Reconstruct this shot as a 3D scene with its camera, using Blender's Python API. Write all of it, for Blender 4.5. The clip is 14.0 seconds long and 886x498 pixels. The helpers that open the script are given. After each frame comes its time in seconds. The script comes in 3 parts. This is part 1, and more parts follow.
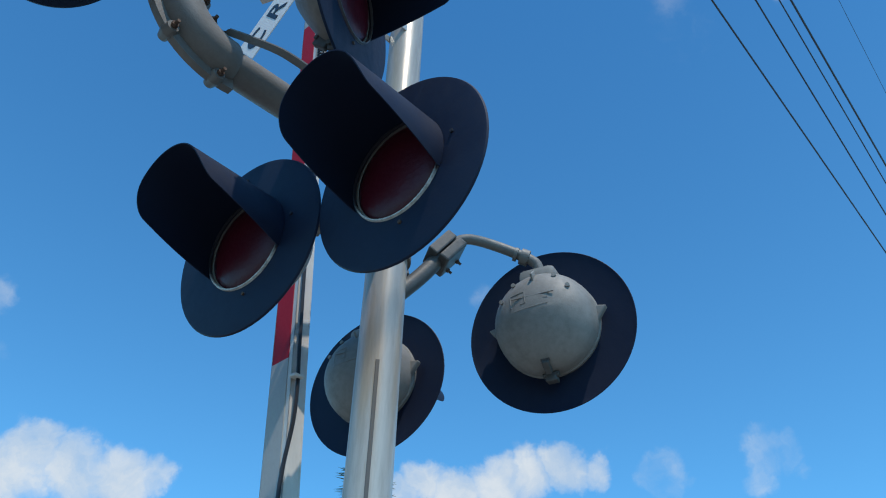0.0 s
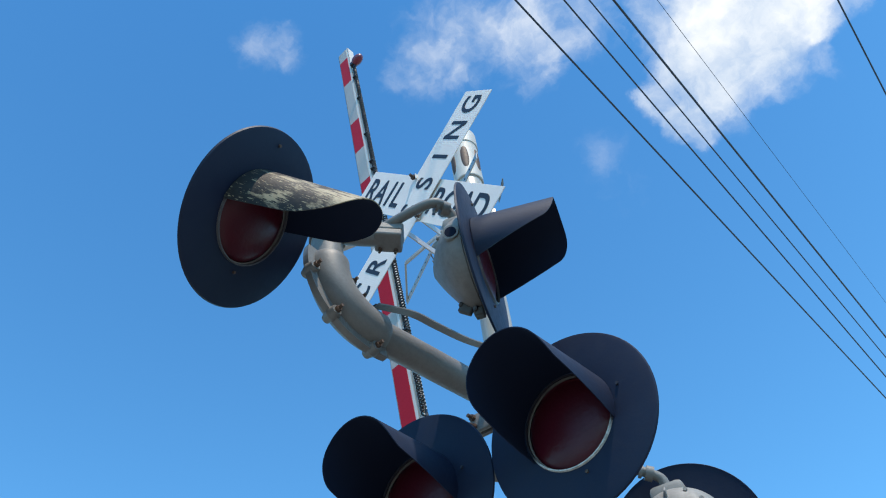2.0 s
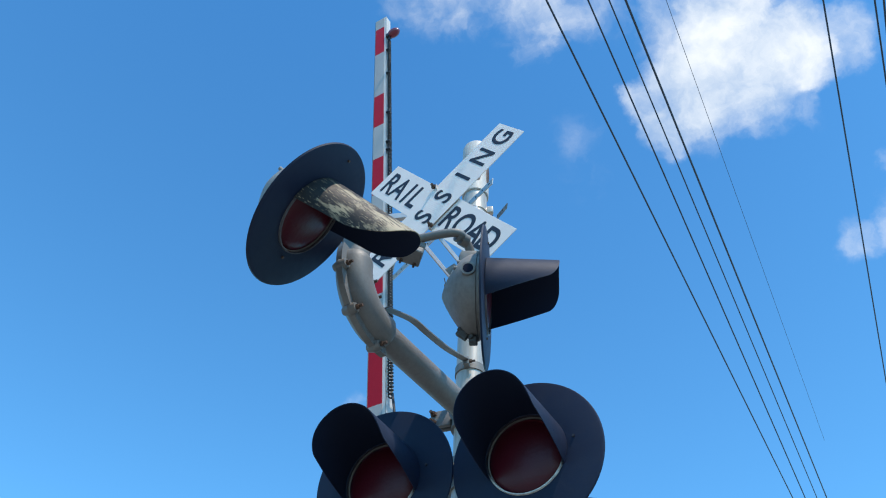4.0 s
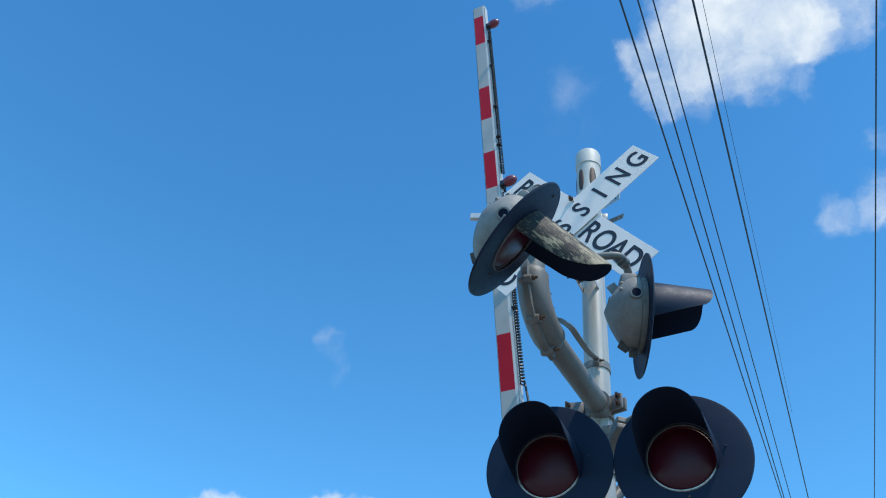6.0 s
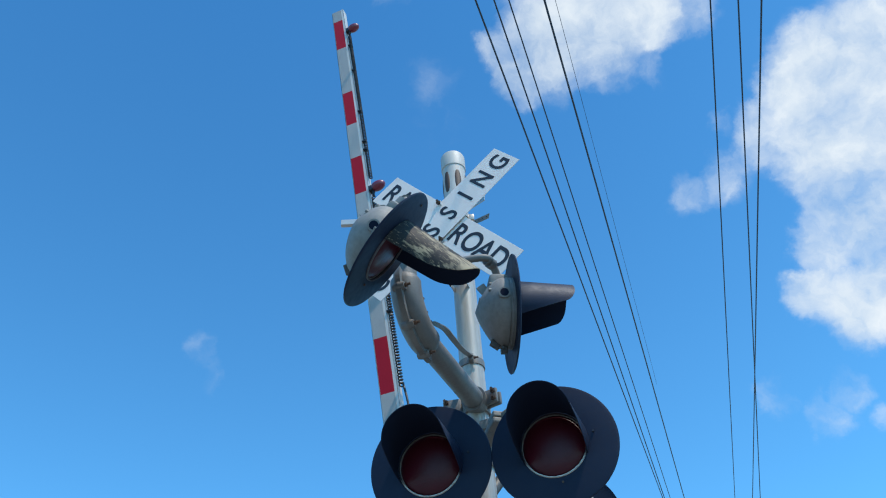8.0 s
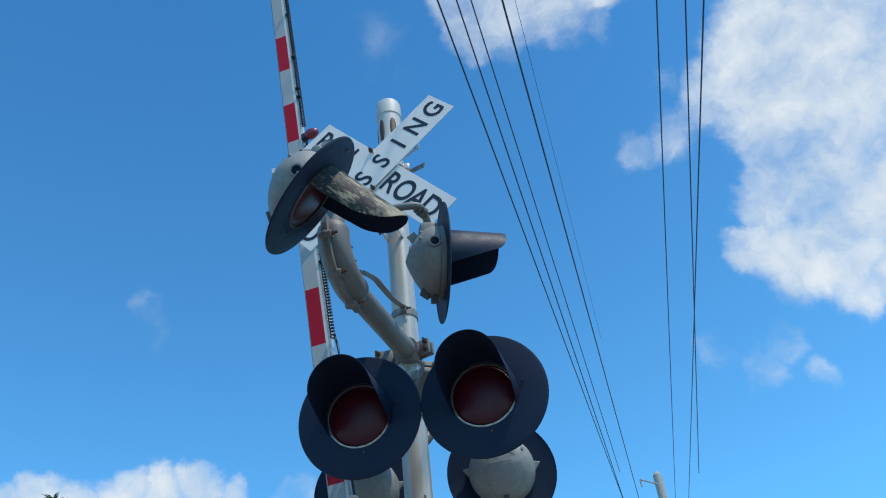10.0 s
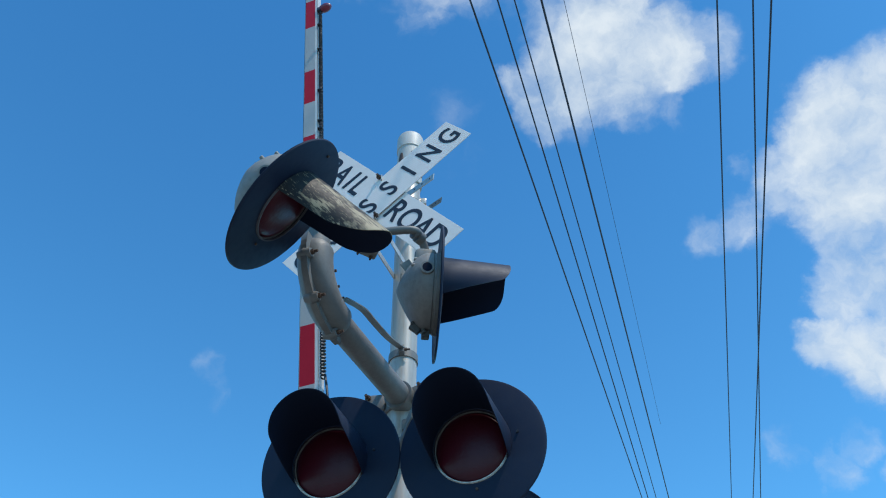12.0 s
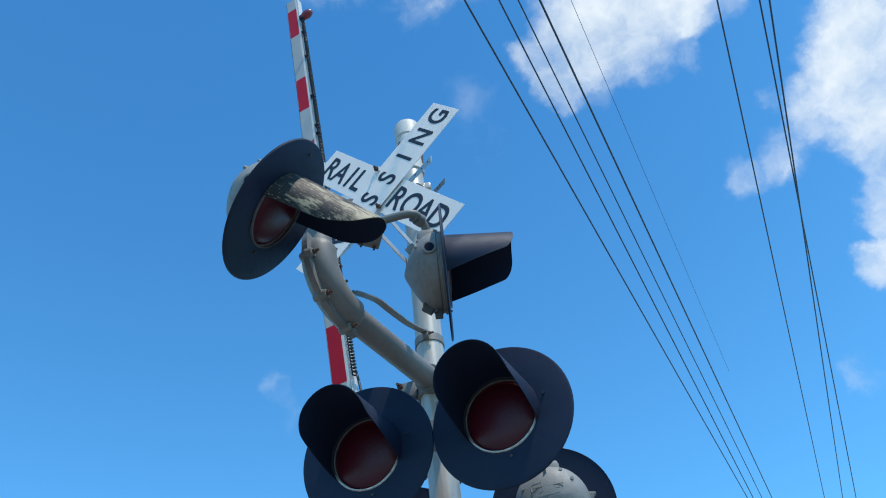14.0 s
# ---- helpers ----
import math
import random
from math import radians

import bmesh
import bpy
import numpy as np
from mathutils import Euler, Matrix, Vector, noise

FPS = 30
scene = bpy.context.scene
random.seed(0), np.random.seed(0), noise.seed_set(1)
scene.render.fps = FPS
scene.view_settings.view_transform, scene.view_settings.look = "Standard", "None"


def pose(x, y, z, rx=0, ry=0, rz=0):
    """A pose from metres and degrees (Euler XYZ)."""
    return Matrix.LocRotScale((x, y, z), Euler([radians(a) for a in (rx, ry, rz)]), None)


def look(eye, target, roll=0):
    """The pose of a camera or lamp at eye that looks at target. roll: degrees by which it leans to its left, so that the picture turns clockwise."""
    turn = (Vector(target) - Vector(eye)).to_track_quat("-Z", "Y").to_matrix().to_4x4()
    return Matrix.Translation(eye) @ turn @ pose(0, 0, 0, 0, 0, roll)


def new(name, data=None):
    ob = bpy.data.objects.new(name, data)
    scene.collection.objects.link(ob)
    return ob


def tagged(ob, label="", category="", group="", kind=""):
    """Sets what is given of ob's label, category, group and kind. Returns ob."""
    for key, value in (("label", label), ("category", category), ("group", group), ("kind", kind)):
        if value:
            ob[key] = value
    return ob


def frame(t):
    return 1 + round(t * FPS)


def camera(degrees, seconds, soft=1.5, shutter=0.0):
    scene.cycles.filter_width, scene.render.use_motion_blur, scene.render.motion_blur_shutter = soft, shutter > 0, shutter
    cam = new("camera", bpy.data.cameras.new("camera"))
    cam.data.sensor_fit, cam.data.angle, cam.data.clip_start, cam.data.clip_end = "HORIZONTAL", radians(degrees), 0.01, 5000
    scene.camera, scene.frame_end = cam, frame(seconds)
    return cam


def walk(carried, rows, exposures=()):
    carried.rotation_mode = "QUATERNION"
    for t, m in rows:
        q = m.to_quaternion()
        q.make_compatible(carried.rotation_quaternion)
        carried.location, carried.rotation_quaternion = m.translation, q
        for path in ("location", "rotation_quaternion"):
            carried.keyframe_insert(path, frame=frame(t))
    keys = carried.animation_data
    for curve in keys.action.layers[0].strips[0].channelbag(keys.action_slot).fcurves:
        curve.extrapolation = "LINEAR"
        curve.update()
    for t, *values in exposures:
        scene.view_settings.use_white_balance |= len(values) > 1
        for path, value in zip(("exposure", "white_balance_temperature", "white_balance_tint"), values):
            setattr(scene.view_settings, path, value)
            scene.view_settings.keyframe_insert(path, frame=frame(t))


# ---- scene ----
cam = camera(55.58, 14.0, soft=1.1)
PATH = [
    (0, (1.752, -1.546, 1.315), (0.673, -0.421, 2.568), 1.9),
    (0.5, (1.678, -1.828, 1.278), (0.686, -0.664, 2.567), -4.0),
    (1, (1.631, -2.065, 1.285), (0.654, -0.89, 2.576), -1.2),
    (1.5, (1.608, -2.168, 1.332), (0.74, -1.007, 2.71), -8.1),
    (2, (1.596, -2.251, 1.292), (0.788, -1.268, 2.835), -7.7),
    (2.5, (1.668, -2.323, 1.255), (0.835, -1.334, 2.78), -6.3),
    (3, (1.721, -2.425, 1.219), (0.893, -1.4, 2.724), -3.6),
    (3.2, (1.724, -2.502, 1.2), (0.913, -1.498, 2.729), -0.9),
    (5.3, (1.53, -3.579, 1.0), (0.829, -2.253, 2.324), 6.3),
    (5.5, (1.454, -3.697, 0.935), (0.777, -2.425, 2.321), 4.3),
    (6, (1.233, -3.811, 0.972), (0.463, -2.562, 2.331), 7.0),
    (6.5, (1.201, -3.883, 0.958), (0.469, -2.63, 2.335), 5.7),
    (7, (1.222, -3.922, 0.917), (0.598, -2.597, 2.279), 1.5),
    (7.5, (1.262, -3.904, 0.947), (0.694, -2.565, 2.32), -0.6),
    (8, (1.285, -3.926, 0.956), (0.787, -2.54, 2.309), -4.2),
    (8.5, (1.279, -3.921, 0.982), (0.811, -2.514, 2.325), -5.9),
    (9, (1.286, -3.905, 0.982), (0.859, -2.46, 2.298), -7.9),
    (9.2, (1.256, -3.875, 0.981), (0.843, -2.413, 2.282), -7.4),
    (11.3, (1.506, -3.476, 1.024), (0.986, -1.997, 2.265), -3.0),
    (11.5, (1.455, -3.368, 1.046), (0.913, -1.971, 2.37), -1.2),
    (12, (1.462, -3.227, 1.117), (0.954, -1.898, 2.522), -0.5),
    (12.5, (1.496, -3.168, 1.098), (0.829, -1.975, 2.558), 2.1),
    (13, (1.532, -3.17, 1.091), (0.8, -2.001, 2.54), -2.8),
    (13.5, (1.581, -3.134, 1.099), (0.938, -1.886, 2.522), -5.9),
    (14, (1.606, -3.124, 1.067), (0.999, -1.822, 2.46), -7.5),
]
walk(cam, [(t, look(eye, target, roll)) for t, eye, target, roll in PATH],
     exposures=[(0, -0.14, 6500, 10), (0.5, 0.25, 6900, 12), (1, 0.36, 7050, 12), (1.5, 0.36, 7000, 12), (2, 0.37, 7000, 12), (3, 0.40, 6950, 12), (5.5, 0.15, 6500, 10),
                (6.5, 0.13, 6450, 9), (8.5, 0.04, 6450, 9), (9, -0.03, 6450, 9), (11.5, -0.03, 6400, 9), (12.5, 0.04, 6350, 8), (14, 0.18, 6450, 9)])


# ---- world, sun, exposure ----
SUN_AZ, SUN_EL = 113.0, 61.0   # azimuth from +y towards +x


def direction(az, el):
    a, e = radians(az), radians(el)
    return Vector((math.sin(a) * math.cos(e), math.cos(a) * math.cos(e), math.sin(e)))


# cloud banks: azimuth, elevation, half-width in degrees, density
CLOUDS = [
    (-37.3, 63.8, 2.17, 0.45), (-30.6, 63.7, 2.52, 0.5), (-23.8, 61.2, 1.8, 0.5), (-20.9, 63.2, 2.11, 0.6), (-14.5, 62, 2.08, 0.55),
    (-61.3, 64.1, 1.31, 0.4), (-58.5, 63.5, 0.87, 0.39), (-20, 53.2, 1.1, 0.23), (-41.5, 62.8, 1.09, 0.39), (-9.7, 53.7, 1.55, 0.95),
    (-5.4, 55.3, 2.51, 1), (-0.4, 55.2, 2.72, 1), (4.5, 54.9, 2.14, 0.95), (3.2, 51.8, 1.17, 0.5), (-0.7, 58.1, 2.89, 1), (-7, 59.2, 2.01, 0.7),
    (-0.2, 52.4, 1.59, 0.6), (9.2, 54, 1.45, 0.6), (-11, 54.8, 1.26, 0.8), (-10.6, 52.7, 1.02, 0.6), (9.9, 54, 1.41, 0.6), (3.6, 42.8, 1.08, 0.46),
]
CLOUDS += [
    (8.5, 46.5, 0.69, 0.4), (7.3, 43.3, 1.47, 0.48), (11.9, 44.6, 1.85, 0.75), (16.1, 46.1, 2.41, 1), (20.4, 44.8, 3.06, 1), (24, 43.7, 2.62, 1),
    (15.8, 42.1, 2.73, 1), (19.4, 40.4, 3.06, 1), (14.8, 38.5, 2.09, 0.9), (11.3, 36.6, 1.66, 0.75), (15.9, 36.8, 2.36, 1), (9, 34.1, 1.41, 0.9),
    (10.8, 32.7, 1.79, 1), (14.1, 32.5, 2.19, 1), (9.3, 31.5, 0.98, 0.6), (17, 33.9, 1.82, 1), (14.7, 29.6, 1.21, 0.7), (25.6, 40.2, 3.08, 1),
    (21.3, 34.2, 2.86, 1), (18.1, 30, 1.74, 0.8), (4, 28.8, 1.15, 0.5), (6.4, 27, 0.97, 0.5),
]
CLOUDS += [
    (8.1, 28.3, 0.97, 0.5), (9.6, 25.8, 0.74, 0.36), (-39.7, 35.1, 0.83, 0.33), (-38.8, 33.8, 0.69, 0.33), (-20.5, 53.8, 1.17, 0.14),
    (-44.4, 23.6, 1.01, 1), (-45.9, 22.8, 0.92, 1), (-42.2, 23.1, 1.09, 1), (-39.6, 23.3, 1.24, 0.95), (-37, 23.5, 1.21, 0.95), (-34.3, 24.1, 1.16, 1),
    (-32.3, 23.9, 0.97, 0.85), (-21.3, 24.1, 1, 0.5), (-70.7, 21.9, 1.25, 1), (-71.7, 20.2, 1.72, 1), (-68, 21.1, 1.52, 1), (-65.2, 21.2, 1.51, 1),
    (-62.9, 21.8, 1.03, 0.8), (-75.7, 29.9, 0.78, 0.45), (-74.5, 27.4, 0.54, 0.33), (-72.4, 26.2, 0.76, 0.2), (-27.2, 23.3, 1.21, 0.6),
]
CLOUDS += [
    (-25.3, 23.3, 0.73, 0.36), (-21.7, 22.9, 0.82, 0.56), (-19.8, 23.8, 0.65, 0.38), (-18.5, 23.3, 0.49, 0.38), (-19.4, 51.3, 1.21, 0.21),
    (-22.1, 50.5, 0.69, 0.14),
]
world = bpy.data.worlds.new("world")
scene.world = world
world.use_nodes = True
wn, wl = world.node_tree.nodes, world.node_tree.links
wn.clear()


def wnode(kind, **kw):
    n = wn.new(kind)
    for k, v in kw.items():
        n.inputs[k].default_value = v
    return n


def wmath(op, a, b=None, clamp=False):
    n = wn.new("ShaderNodeMath")
    n.operation, n.use_clamp = op, clamp
    for i, v in enumerate((a, b)):
        if v is None:
            continue
        if isinstance(v, (int, float)):
            n.inputs[i].default_value = v
        else:
            wl.new(v, n.inputs[i])
    return n.outputs[0]


sky = wn.new("ShaderNodeTexSky")
sky.sky_type = "NISHITA"
sky.sun_disc = False
sky.sun_elevation, sky.sun_rotation = radians(SUN_EL), radians(SUN_AZ)
sky.air_density, sky.dust_density, sky.ozone_density = 1.0, 0.7, 4.0
coord = wn.new("ShaderNodeTexCoord")
vec = coord.outputs["Generated"]
warp = wnode("ShaderNodeTexNoise", Scale=11.0, Detail=6.0, Roughness=0.62)
wl.new(vec, warp.inputs["Vector"])
shift = wn.new("ShaderNodeVectorMath")
shift.operation = "MULTIPLY_ADD"
wl.new(warp.outputs["Color"], shift.inputs[0])
shift.inputs[1].default_value = (0.085, 0.085, 0.085)
wl.new(vec, shift.inputs[2])
back = wn.new("ShaderNodeVectorMath")
back.operation = "SUBTRACT"
wl.new(shift.outputs[0], back.inputs[0])
back.inputs[1].default_value = (0.0425, 0.0425, 0.0425)
unit = wn.new("ShaderNodeVectorMath")
unit.operation = "NORMALIZE"
wl.new(back.outputs[0], unit.inputs[0])
mass = None
for az, el, half, dense in CLOUDS:
    dot = wn.new("ShaderNodeVectorMath")
    dot.operation = "DOT_PRODUCT"
    wl.new(unit.outputs[0], dot.inputs[0])
    dot.inputs[1].default_value = direction(az, el)
    spread = wn.new("ShaderNodeMapRange")
    spread.interpolation_type = "SMOOTHSTEP"
    wl.new(dot.outputs["Value"], spread.inputs["Value"])
    spread.inputs["From Min"].default_value = math.cos(radians(half * 1.95))
    spread.inputs["From Max"].default_value = math.cos(radians(half * 0.2))
    spread.inputs["To Max"].default_value = dense
    mass = spread.outputs[0] if mass is None else wmath("MAXIMUM", mass, spread.outputs[0])
puff = wnode("ShaderNodeTexNoise", Scale=15.0, Detail=12.0, Roughness=0.60)
wl.new(unit.outputs[0], puff.inputs["Vector"])
body = wnode("ShaderNodeTexNoise", Scale=9.0, Detail=4.0, Roughness=0.55)
wl.new(vec, body.inputs["Vector"])
cover = wmath("ADD", mass, wmath("MULTIPLY", wmath("SUBTRACT", puff.outputs["Fac"], 0.5), 1.35))
cover = wmath("ADD", cover, wmath("MULTIPLY", wmath("SUBTRACT", body.outputs["Fac"], 0.5), 1.1))
soft_edge = wn.new("ShaderNodeMapRange")
soft_edge.interpolation_type = "SMOOTHSTEP"
wl.new(cover, soft_edge.inputs["Value"])
soft_edge.inputs["From Min"].default_value, soft_edge.inputs["From Max"].default_value = 0.10, 1.30
cover = wmath("MULTIPLY", soft_edge.outputs[0], wmath("MULTIPLY", mass, 2.2, True))
tint = wn.new("ShaderNodeMix")
tint.data_type, tint.blend_type = "RGBA", "MULTIPLY"
tint.inputs[0].default_value = 1.0
wl.new(sky.outputs[0], tint.inputs[6])
height = wn.new("ShaderNodeSeparateXYZ")
wl.new(vec, height.inputs[0])
climb = wn.new("ShaderNodeMapRange")
climb.inputs["From Min"].default_value, climb.inputs["From Max"].default_value = 0.35, 0.92
wl.new(height.outputs["Z"], climb.inputs["Value"])
hue = wn.new("ShaderNodeMix")
hue.data_type = "RGBA"
wl.new(climb.outputs[0], hue.inputs[0])
hue.inputs[6].default_value = (0.69, 1.52, 1.74, 1)
hue.inputs[7].default_value = (0.33, 0.98, 1.32, 1)
wl.new(hue.outputs[2], tint.inputs[7])
shade = wn.new("ShaderNodeMix")
shade.data_type = "RGBA"
lump = wmath("ADD", wmath("MULTIPLY", puff.outputs["Fac"], 1.5), wmath("MULTIPLY", body.outputs["Fac"], 0.9))
wl.new(wmath("SUBTRACT", lump, 0.72, True), shade.inputs[0])
shade.inputs[6].default_value = (3.5, 4.3, 5.1, 1)
shade.inputs[7].default_value = (5.9, 6.2, 6.4, 1)
mix = wn.new("ShaderNodeMix")
mix.data_type = "RGBA"
wl.new(wmath("MULTIPLY", cover, 0.95), mix.inputs[0])
wl.new(tint.outputs[2], mix.inputs[6])
wl.new(shade.outputs[2], mix.inputs[7])
bg = wnode("ShaderNodeBackground", Strength=0.15)
wl.new(mix.outputs[2], bg.inputs["Color"])
wl.new(bg.outputs[0], wn.new("ShaderNodeOutputWorld").inputs["Surface"])

sun = new("sun", bpy.data.lights.new("sun", "SUN"))
sun.data.energy, sun.data.angle, sun.data.color = 3.4, radians(0.53), (1.0, 0.90, 0.78)
sun.matrix_world = look(direction(SUN_AZ, SUN_EL) * 60, (0, 0, 0))


# ---- materials ----
def material(name, base, rough=0.5, metal=0.0, grain=0.0, scale=40.0, dark=None, stain=0.0, stain_scale=4.0, stretch=(1, 1, 1),
             bump=0.0, bump_scale=200.0, coat=0.0, per_object=0.0):
    m = bpy.data.materials.new(name)
    m.use_nodes = True
    nt = m.node_tree
    n, l = nt.nodes, nt.links
    bsdf = n["Principled BSDF"]
    bsdf.inputs["Roughness"].default_value, bsdf.inputs["Metallic"].default_value = rough, metal
    bsdf.inputs["Coat Weight"].default_value = coat
    tc = n.new("ShaderNodeTexCoord")
    mp = n.new("ShaderNodeMapping")
    mp.inputs["Scale"].default_value = stretch
    l.new(tc.outputs["Object"], mp.inputs["Vector"])
    col = None

    def blend(prev, noise_scale, colour, amount, lo, hi, detail=6.0):
        t = n.new("ShaderNodeTexNoise")
        t.inputs["Scale"].default_value, t.inputs["Detail"].default_value, t.inputs["Roughness"].default_value = noise_scale, detail, 0.62
        l.new(mp.outputs[0], t.inputs["Vector"])
        r = n.new("ShaderNodeMapRange")
        r.inputs["From Min"].default_value, r.inputs["From Max"].default_value = lo, hi
        r.inputs["To Max"].default_value = amount
        l.new(t.outputs["Fac"], r.inputs["Value"])
        x = n.new("ShaderNodeMix")
        x.data_type = "RGBA"
        l.new(r.outputs[0], x.inputs[0])
        if prev is None:
            x.inputs[6].default_value = (*base, 1)
        else:
            l.new(prev, x.inputs[6])
        x.inputs[7].default_value = (*colour, 1)
        return x.outputs[2], r.outputs[0]

    dark = dark or tuple(c * 0.45 for c in base)
    col, fine = blend(None, scale, dark, grain, 0.42, 0.72)
    if stain:
        col, _ = blend(col, stain_scale, dark, stain, 0.45, 0.7)
    if per_object:
        oi = n.new("ShaderNodeObjectInfo")
        hs = n.new("ShaderNodeHueSaturation")
        mr = n.new("ShaderNodeMapRange")
        mr.inputs["To Min"].default_value, mr.inputs["To Max"].default_value = 1 - per_object, 1 + per_object
        l.new(oi.outputs["Random"], mr.inputs["Value"])
        l.new(mr.outputs[0], hs.inputs["Value"])
        l.new(col, hs.inputs["Color"])
        col = hs.outputs[0]
    l.new(col, bsdf.inputs["Base Color"])
    rr = n.new("ShaderNodeMapRange")
    rr.inputs["To Min"].default_value, rr.inputs["To Max"].default_value = rough - 0.08, min(1, rough + 0.14)
    l.new(fine, rr.inputs["Value"])
    l.new(rr.outputs[0], bsdf.inputs["Roughness"])
    if bump:
        t = n.new("ShaderNodeTexNoise")
        t.inputs["Scale"].default_value, t.inputs["Detail"].default_value = bump_scale, 4.0
        l.new(mp.outputs[0], t.inputs["Vector"])
        b = n.new("ShaderNodeBump")
        b.inputs["Strength"].default_value, b.inputs["Distance"].default_value = bump, 0.002
        l.new(t.outputs["Fac"], b.inputs["Height"])
        l.new(b.outputs[0], bsdf.inputs["Normal"])
    return m


GALV = material("galvanised_steel", (0.54, 0.475, 0.405), 0.37, 0.28, 0.6, 60, (0.31, 0.275, 0.235), 0.8, 7, (1, 1, 0.12), 0.25, 90)
CAST = material("grey_cast_aluminium", (0.175, 0.170, 0.163), 0.60, 0.0, 0.35, 70, (0.115, 0.111, 0.104), 0.6, 6, (1, 1, 1), 0.35, 140)
DOME = material("weathered_grey_paint", (0.245, 0.236, 0.222), 0.66, 0.0, 0.4, 45, (0.14, 0.132, 0.122), 0.55, 6, (1, 1, 1), 0.3, 160)
BLACK = material("black_paint", (0.0055, 0.0100, 0.029), 0.60, 0.0, 0.45, 30, (0.013, 0.018, 0.036), 0.4, 4, (1, 1, 1), 0.15, 120)
BLACK.node_tree.nodes["Principled BSDF"].inputs["Specular IOR Level"].default_value = 0.30
BLACK.node_tree.nodes["Principled BSDF"].inputs["Specular Tint"].default_value = (0.72, 0.84, 1.0, 1)
FLATBLACK = material("matt_black_paint", (0.004, 0.009, 0.026), 0.9, 0.0, 0.3, 40, (0.006, 0.012, 0.032), 0.3, 5)
FLATBLACK.node_tree.nodes["Principled BSDF"].inputs["Specular IOR Level"].default_value = 0.2
WORN = material("peeling_black_paint", (0.014, 0.015, 0.018), 0.62, 0.0, 0.6, 60, (0.035, 0.034, 0.033), 0.4, 16, (1, 1, 1), 0.4, 120)
WORN.node_tree.nodes["Principled BSDF"].inputs["Specular IOR Level"].default_value = 0.22


def peel(m):
    """Straw-coloured bare patches broken into long scratches, denser towards the hood's tip."""
    n, l = m.node_tree.nodes, m.node_tree.links
    bsdf = n["Principled BSDF"]
    before = bsdf.inputs["Base Color"].links[0].from_socket
    tc, sep = n.new("ShaderNodeTexCoord"), n.new("ShaderNodeSeparateXYZ")
    l.new(tc.outputs["Object"], sep.inputs[0])

    def layer(scale, stretch, turn, lo, hi, climb):
        mp = n.new("ShaderNodeMapping")
        mp.inputs["Scale"].default_value, mp.inputs["Rotation"].default_value = stretch, turn
        l.new(tc.outputs["Object"], mp.inputs["Vector"])
        t = n.new("ShaderNodeTexNoise")
        t.inputs["Scale"].default_value, t.inputs["Detail"].default_value, t.inputs["Roughness"].default_value = scale, 7.0, 0.62
        l.new(mp.outputs[0], t.inputs["Vector"])
        w = n.new("ShaderNodeMath")
        w.operation = "MULTIPLY_ADD"
        l.new(sep.outputs["Y"], w.inputs[0])
        w.inputs[1].default_value = -climb
        l.new(t.outputs["Fac"], w.inputs[2])
        r = n.new("ShaderNodeMapRange")
        r.inputs["From Min"].default_value, r.inputs["From Max"].default_value = lo, hi
        l.new(w.outputs[0], r.inputs["Value"])
        return r.outputs[0]

    patch = layer(8.0, (1.6, 0.9, 1.6), (0.0, 0.0, 0.3), 0.61, 0.71, 0.52)
    scratch = layer(38.0, (2.8, 0.20, 2.8), (0.0, 0.15, 0.45), 0.49, 0.54, 0.25)
    hair = layer(90.0, (2.2, 0.20, 2.2), (0.0, -0.2, -0.35), 0.60, 0.64, 0.12)
    both = n.new("ShaderNodeMath")
    both.operation = "MULTIPLY"
    l.new(patch, both.inputs[0])
    l.new(scratch, both.inputs[1])
    most = n.new("ShaderNodeMath")
    most.operation = "MAXIMUM"
    l.new(both.outputs[0], most.inputs[0])
    l.new(hair, most.inputs[1])
    x = n.new("ShaderNodeMix")
    x.data_type = "RGBA"
    l.new(most.outputs[0], x.inputs[0])
    l.new(before, x.inputs[6])
    x.inputs[7].default_value = (0.34, 0.275, 0.185, 1)
    l.new(x.outputs[2], bsdf.inputs["Base Color"])


peel(WORN)
# Bare metal rim; hood shade is painted dark over its upper arc below.
RIM = material("aluminium_rim_with_shade", (0.60, 0.60, 0.58), 0.6, 0.0, 0.7, 60, (0.10, 0.10, 0.10), 0.4, 20)


def chip_and_shade_rim(m):
    """Hood shade put into the colour of the upper rim, chipped bare metal below, with a ragged edge."""
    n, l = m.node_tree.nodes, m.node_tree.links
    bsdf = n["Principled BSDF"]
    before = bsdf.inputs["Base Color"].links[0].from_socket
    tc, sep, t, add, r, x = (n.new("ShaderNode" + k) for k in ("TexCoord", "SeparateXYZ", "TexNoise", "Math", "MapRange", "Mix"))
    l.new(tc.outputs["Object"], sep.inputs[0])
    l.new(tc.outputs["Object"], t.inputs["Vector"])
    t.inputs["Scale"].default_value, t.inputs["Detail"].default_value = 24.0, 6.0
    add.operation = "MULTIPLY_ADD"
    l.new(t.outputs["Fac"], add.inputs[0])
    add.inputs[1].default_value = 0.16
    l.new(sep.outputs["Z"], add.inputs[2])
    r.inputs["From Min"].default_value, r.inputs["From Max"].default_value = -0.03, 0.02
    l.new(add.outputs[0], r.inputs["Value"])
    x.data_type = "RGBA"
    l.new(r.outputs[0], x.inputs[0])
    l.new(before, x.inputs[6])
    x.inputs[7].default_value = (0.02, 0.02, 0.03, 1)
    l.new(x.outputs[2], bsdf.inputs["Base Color"])


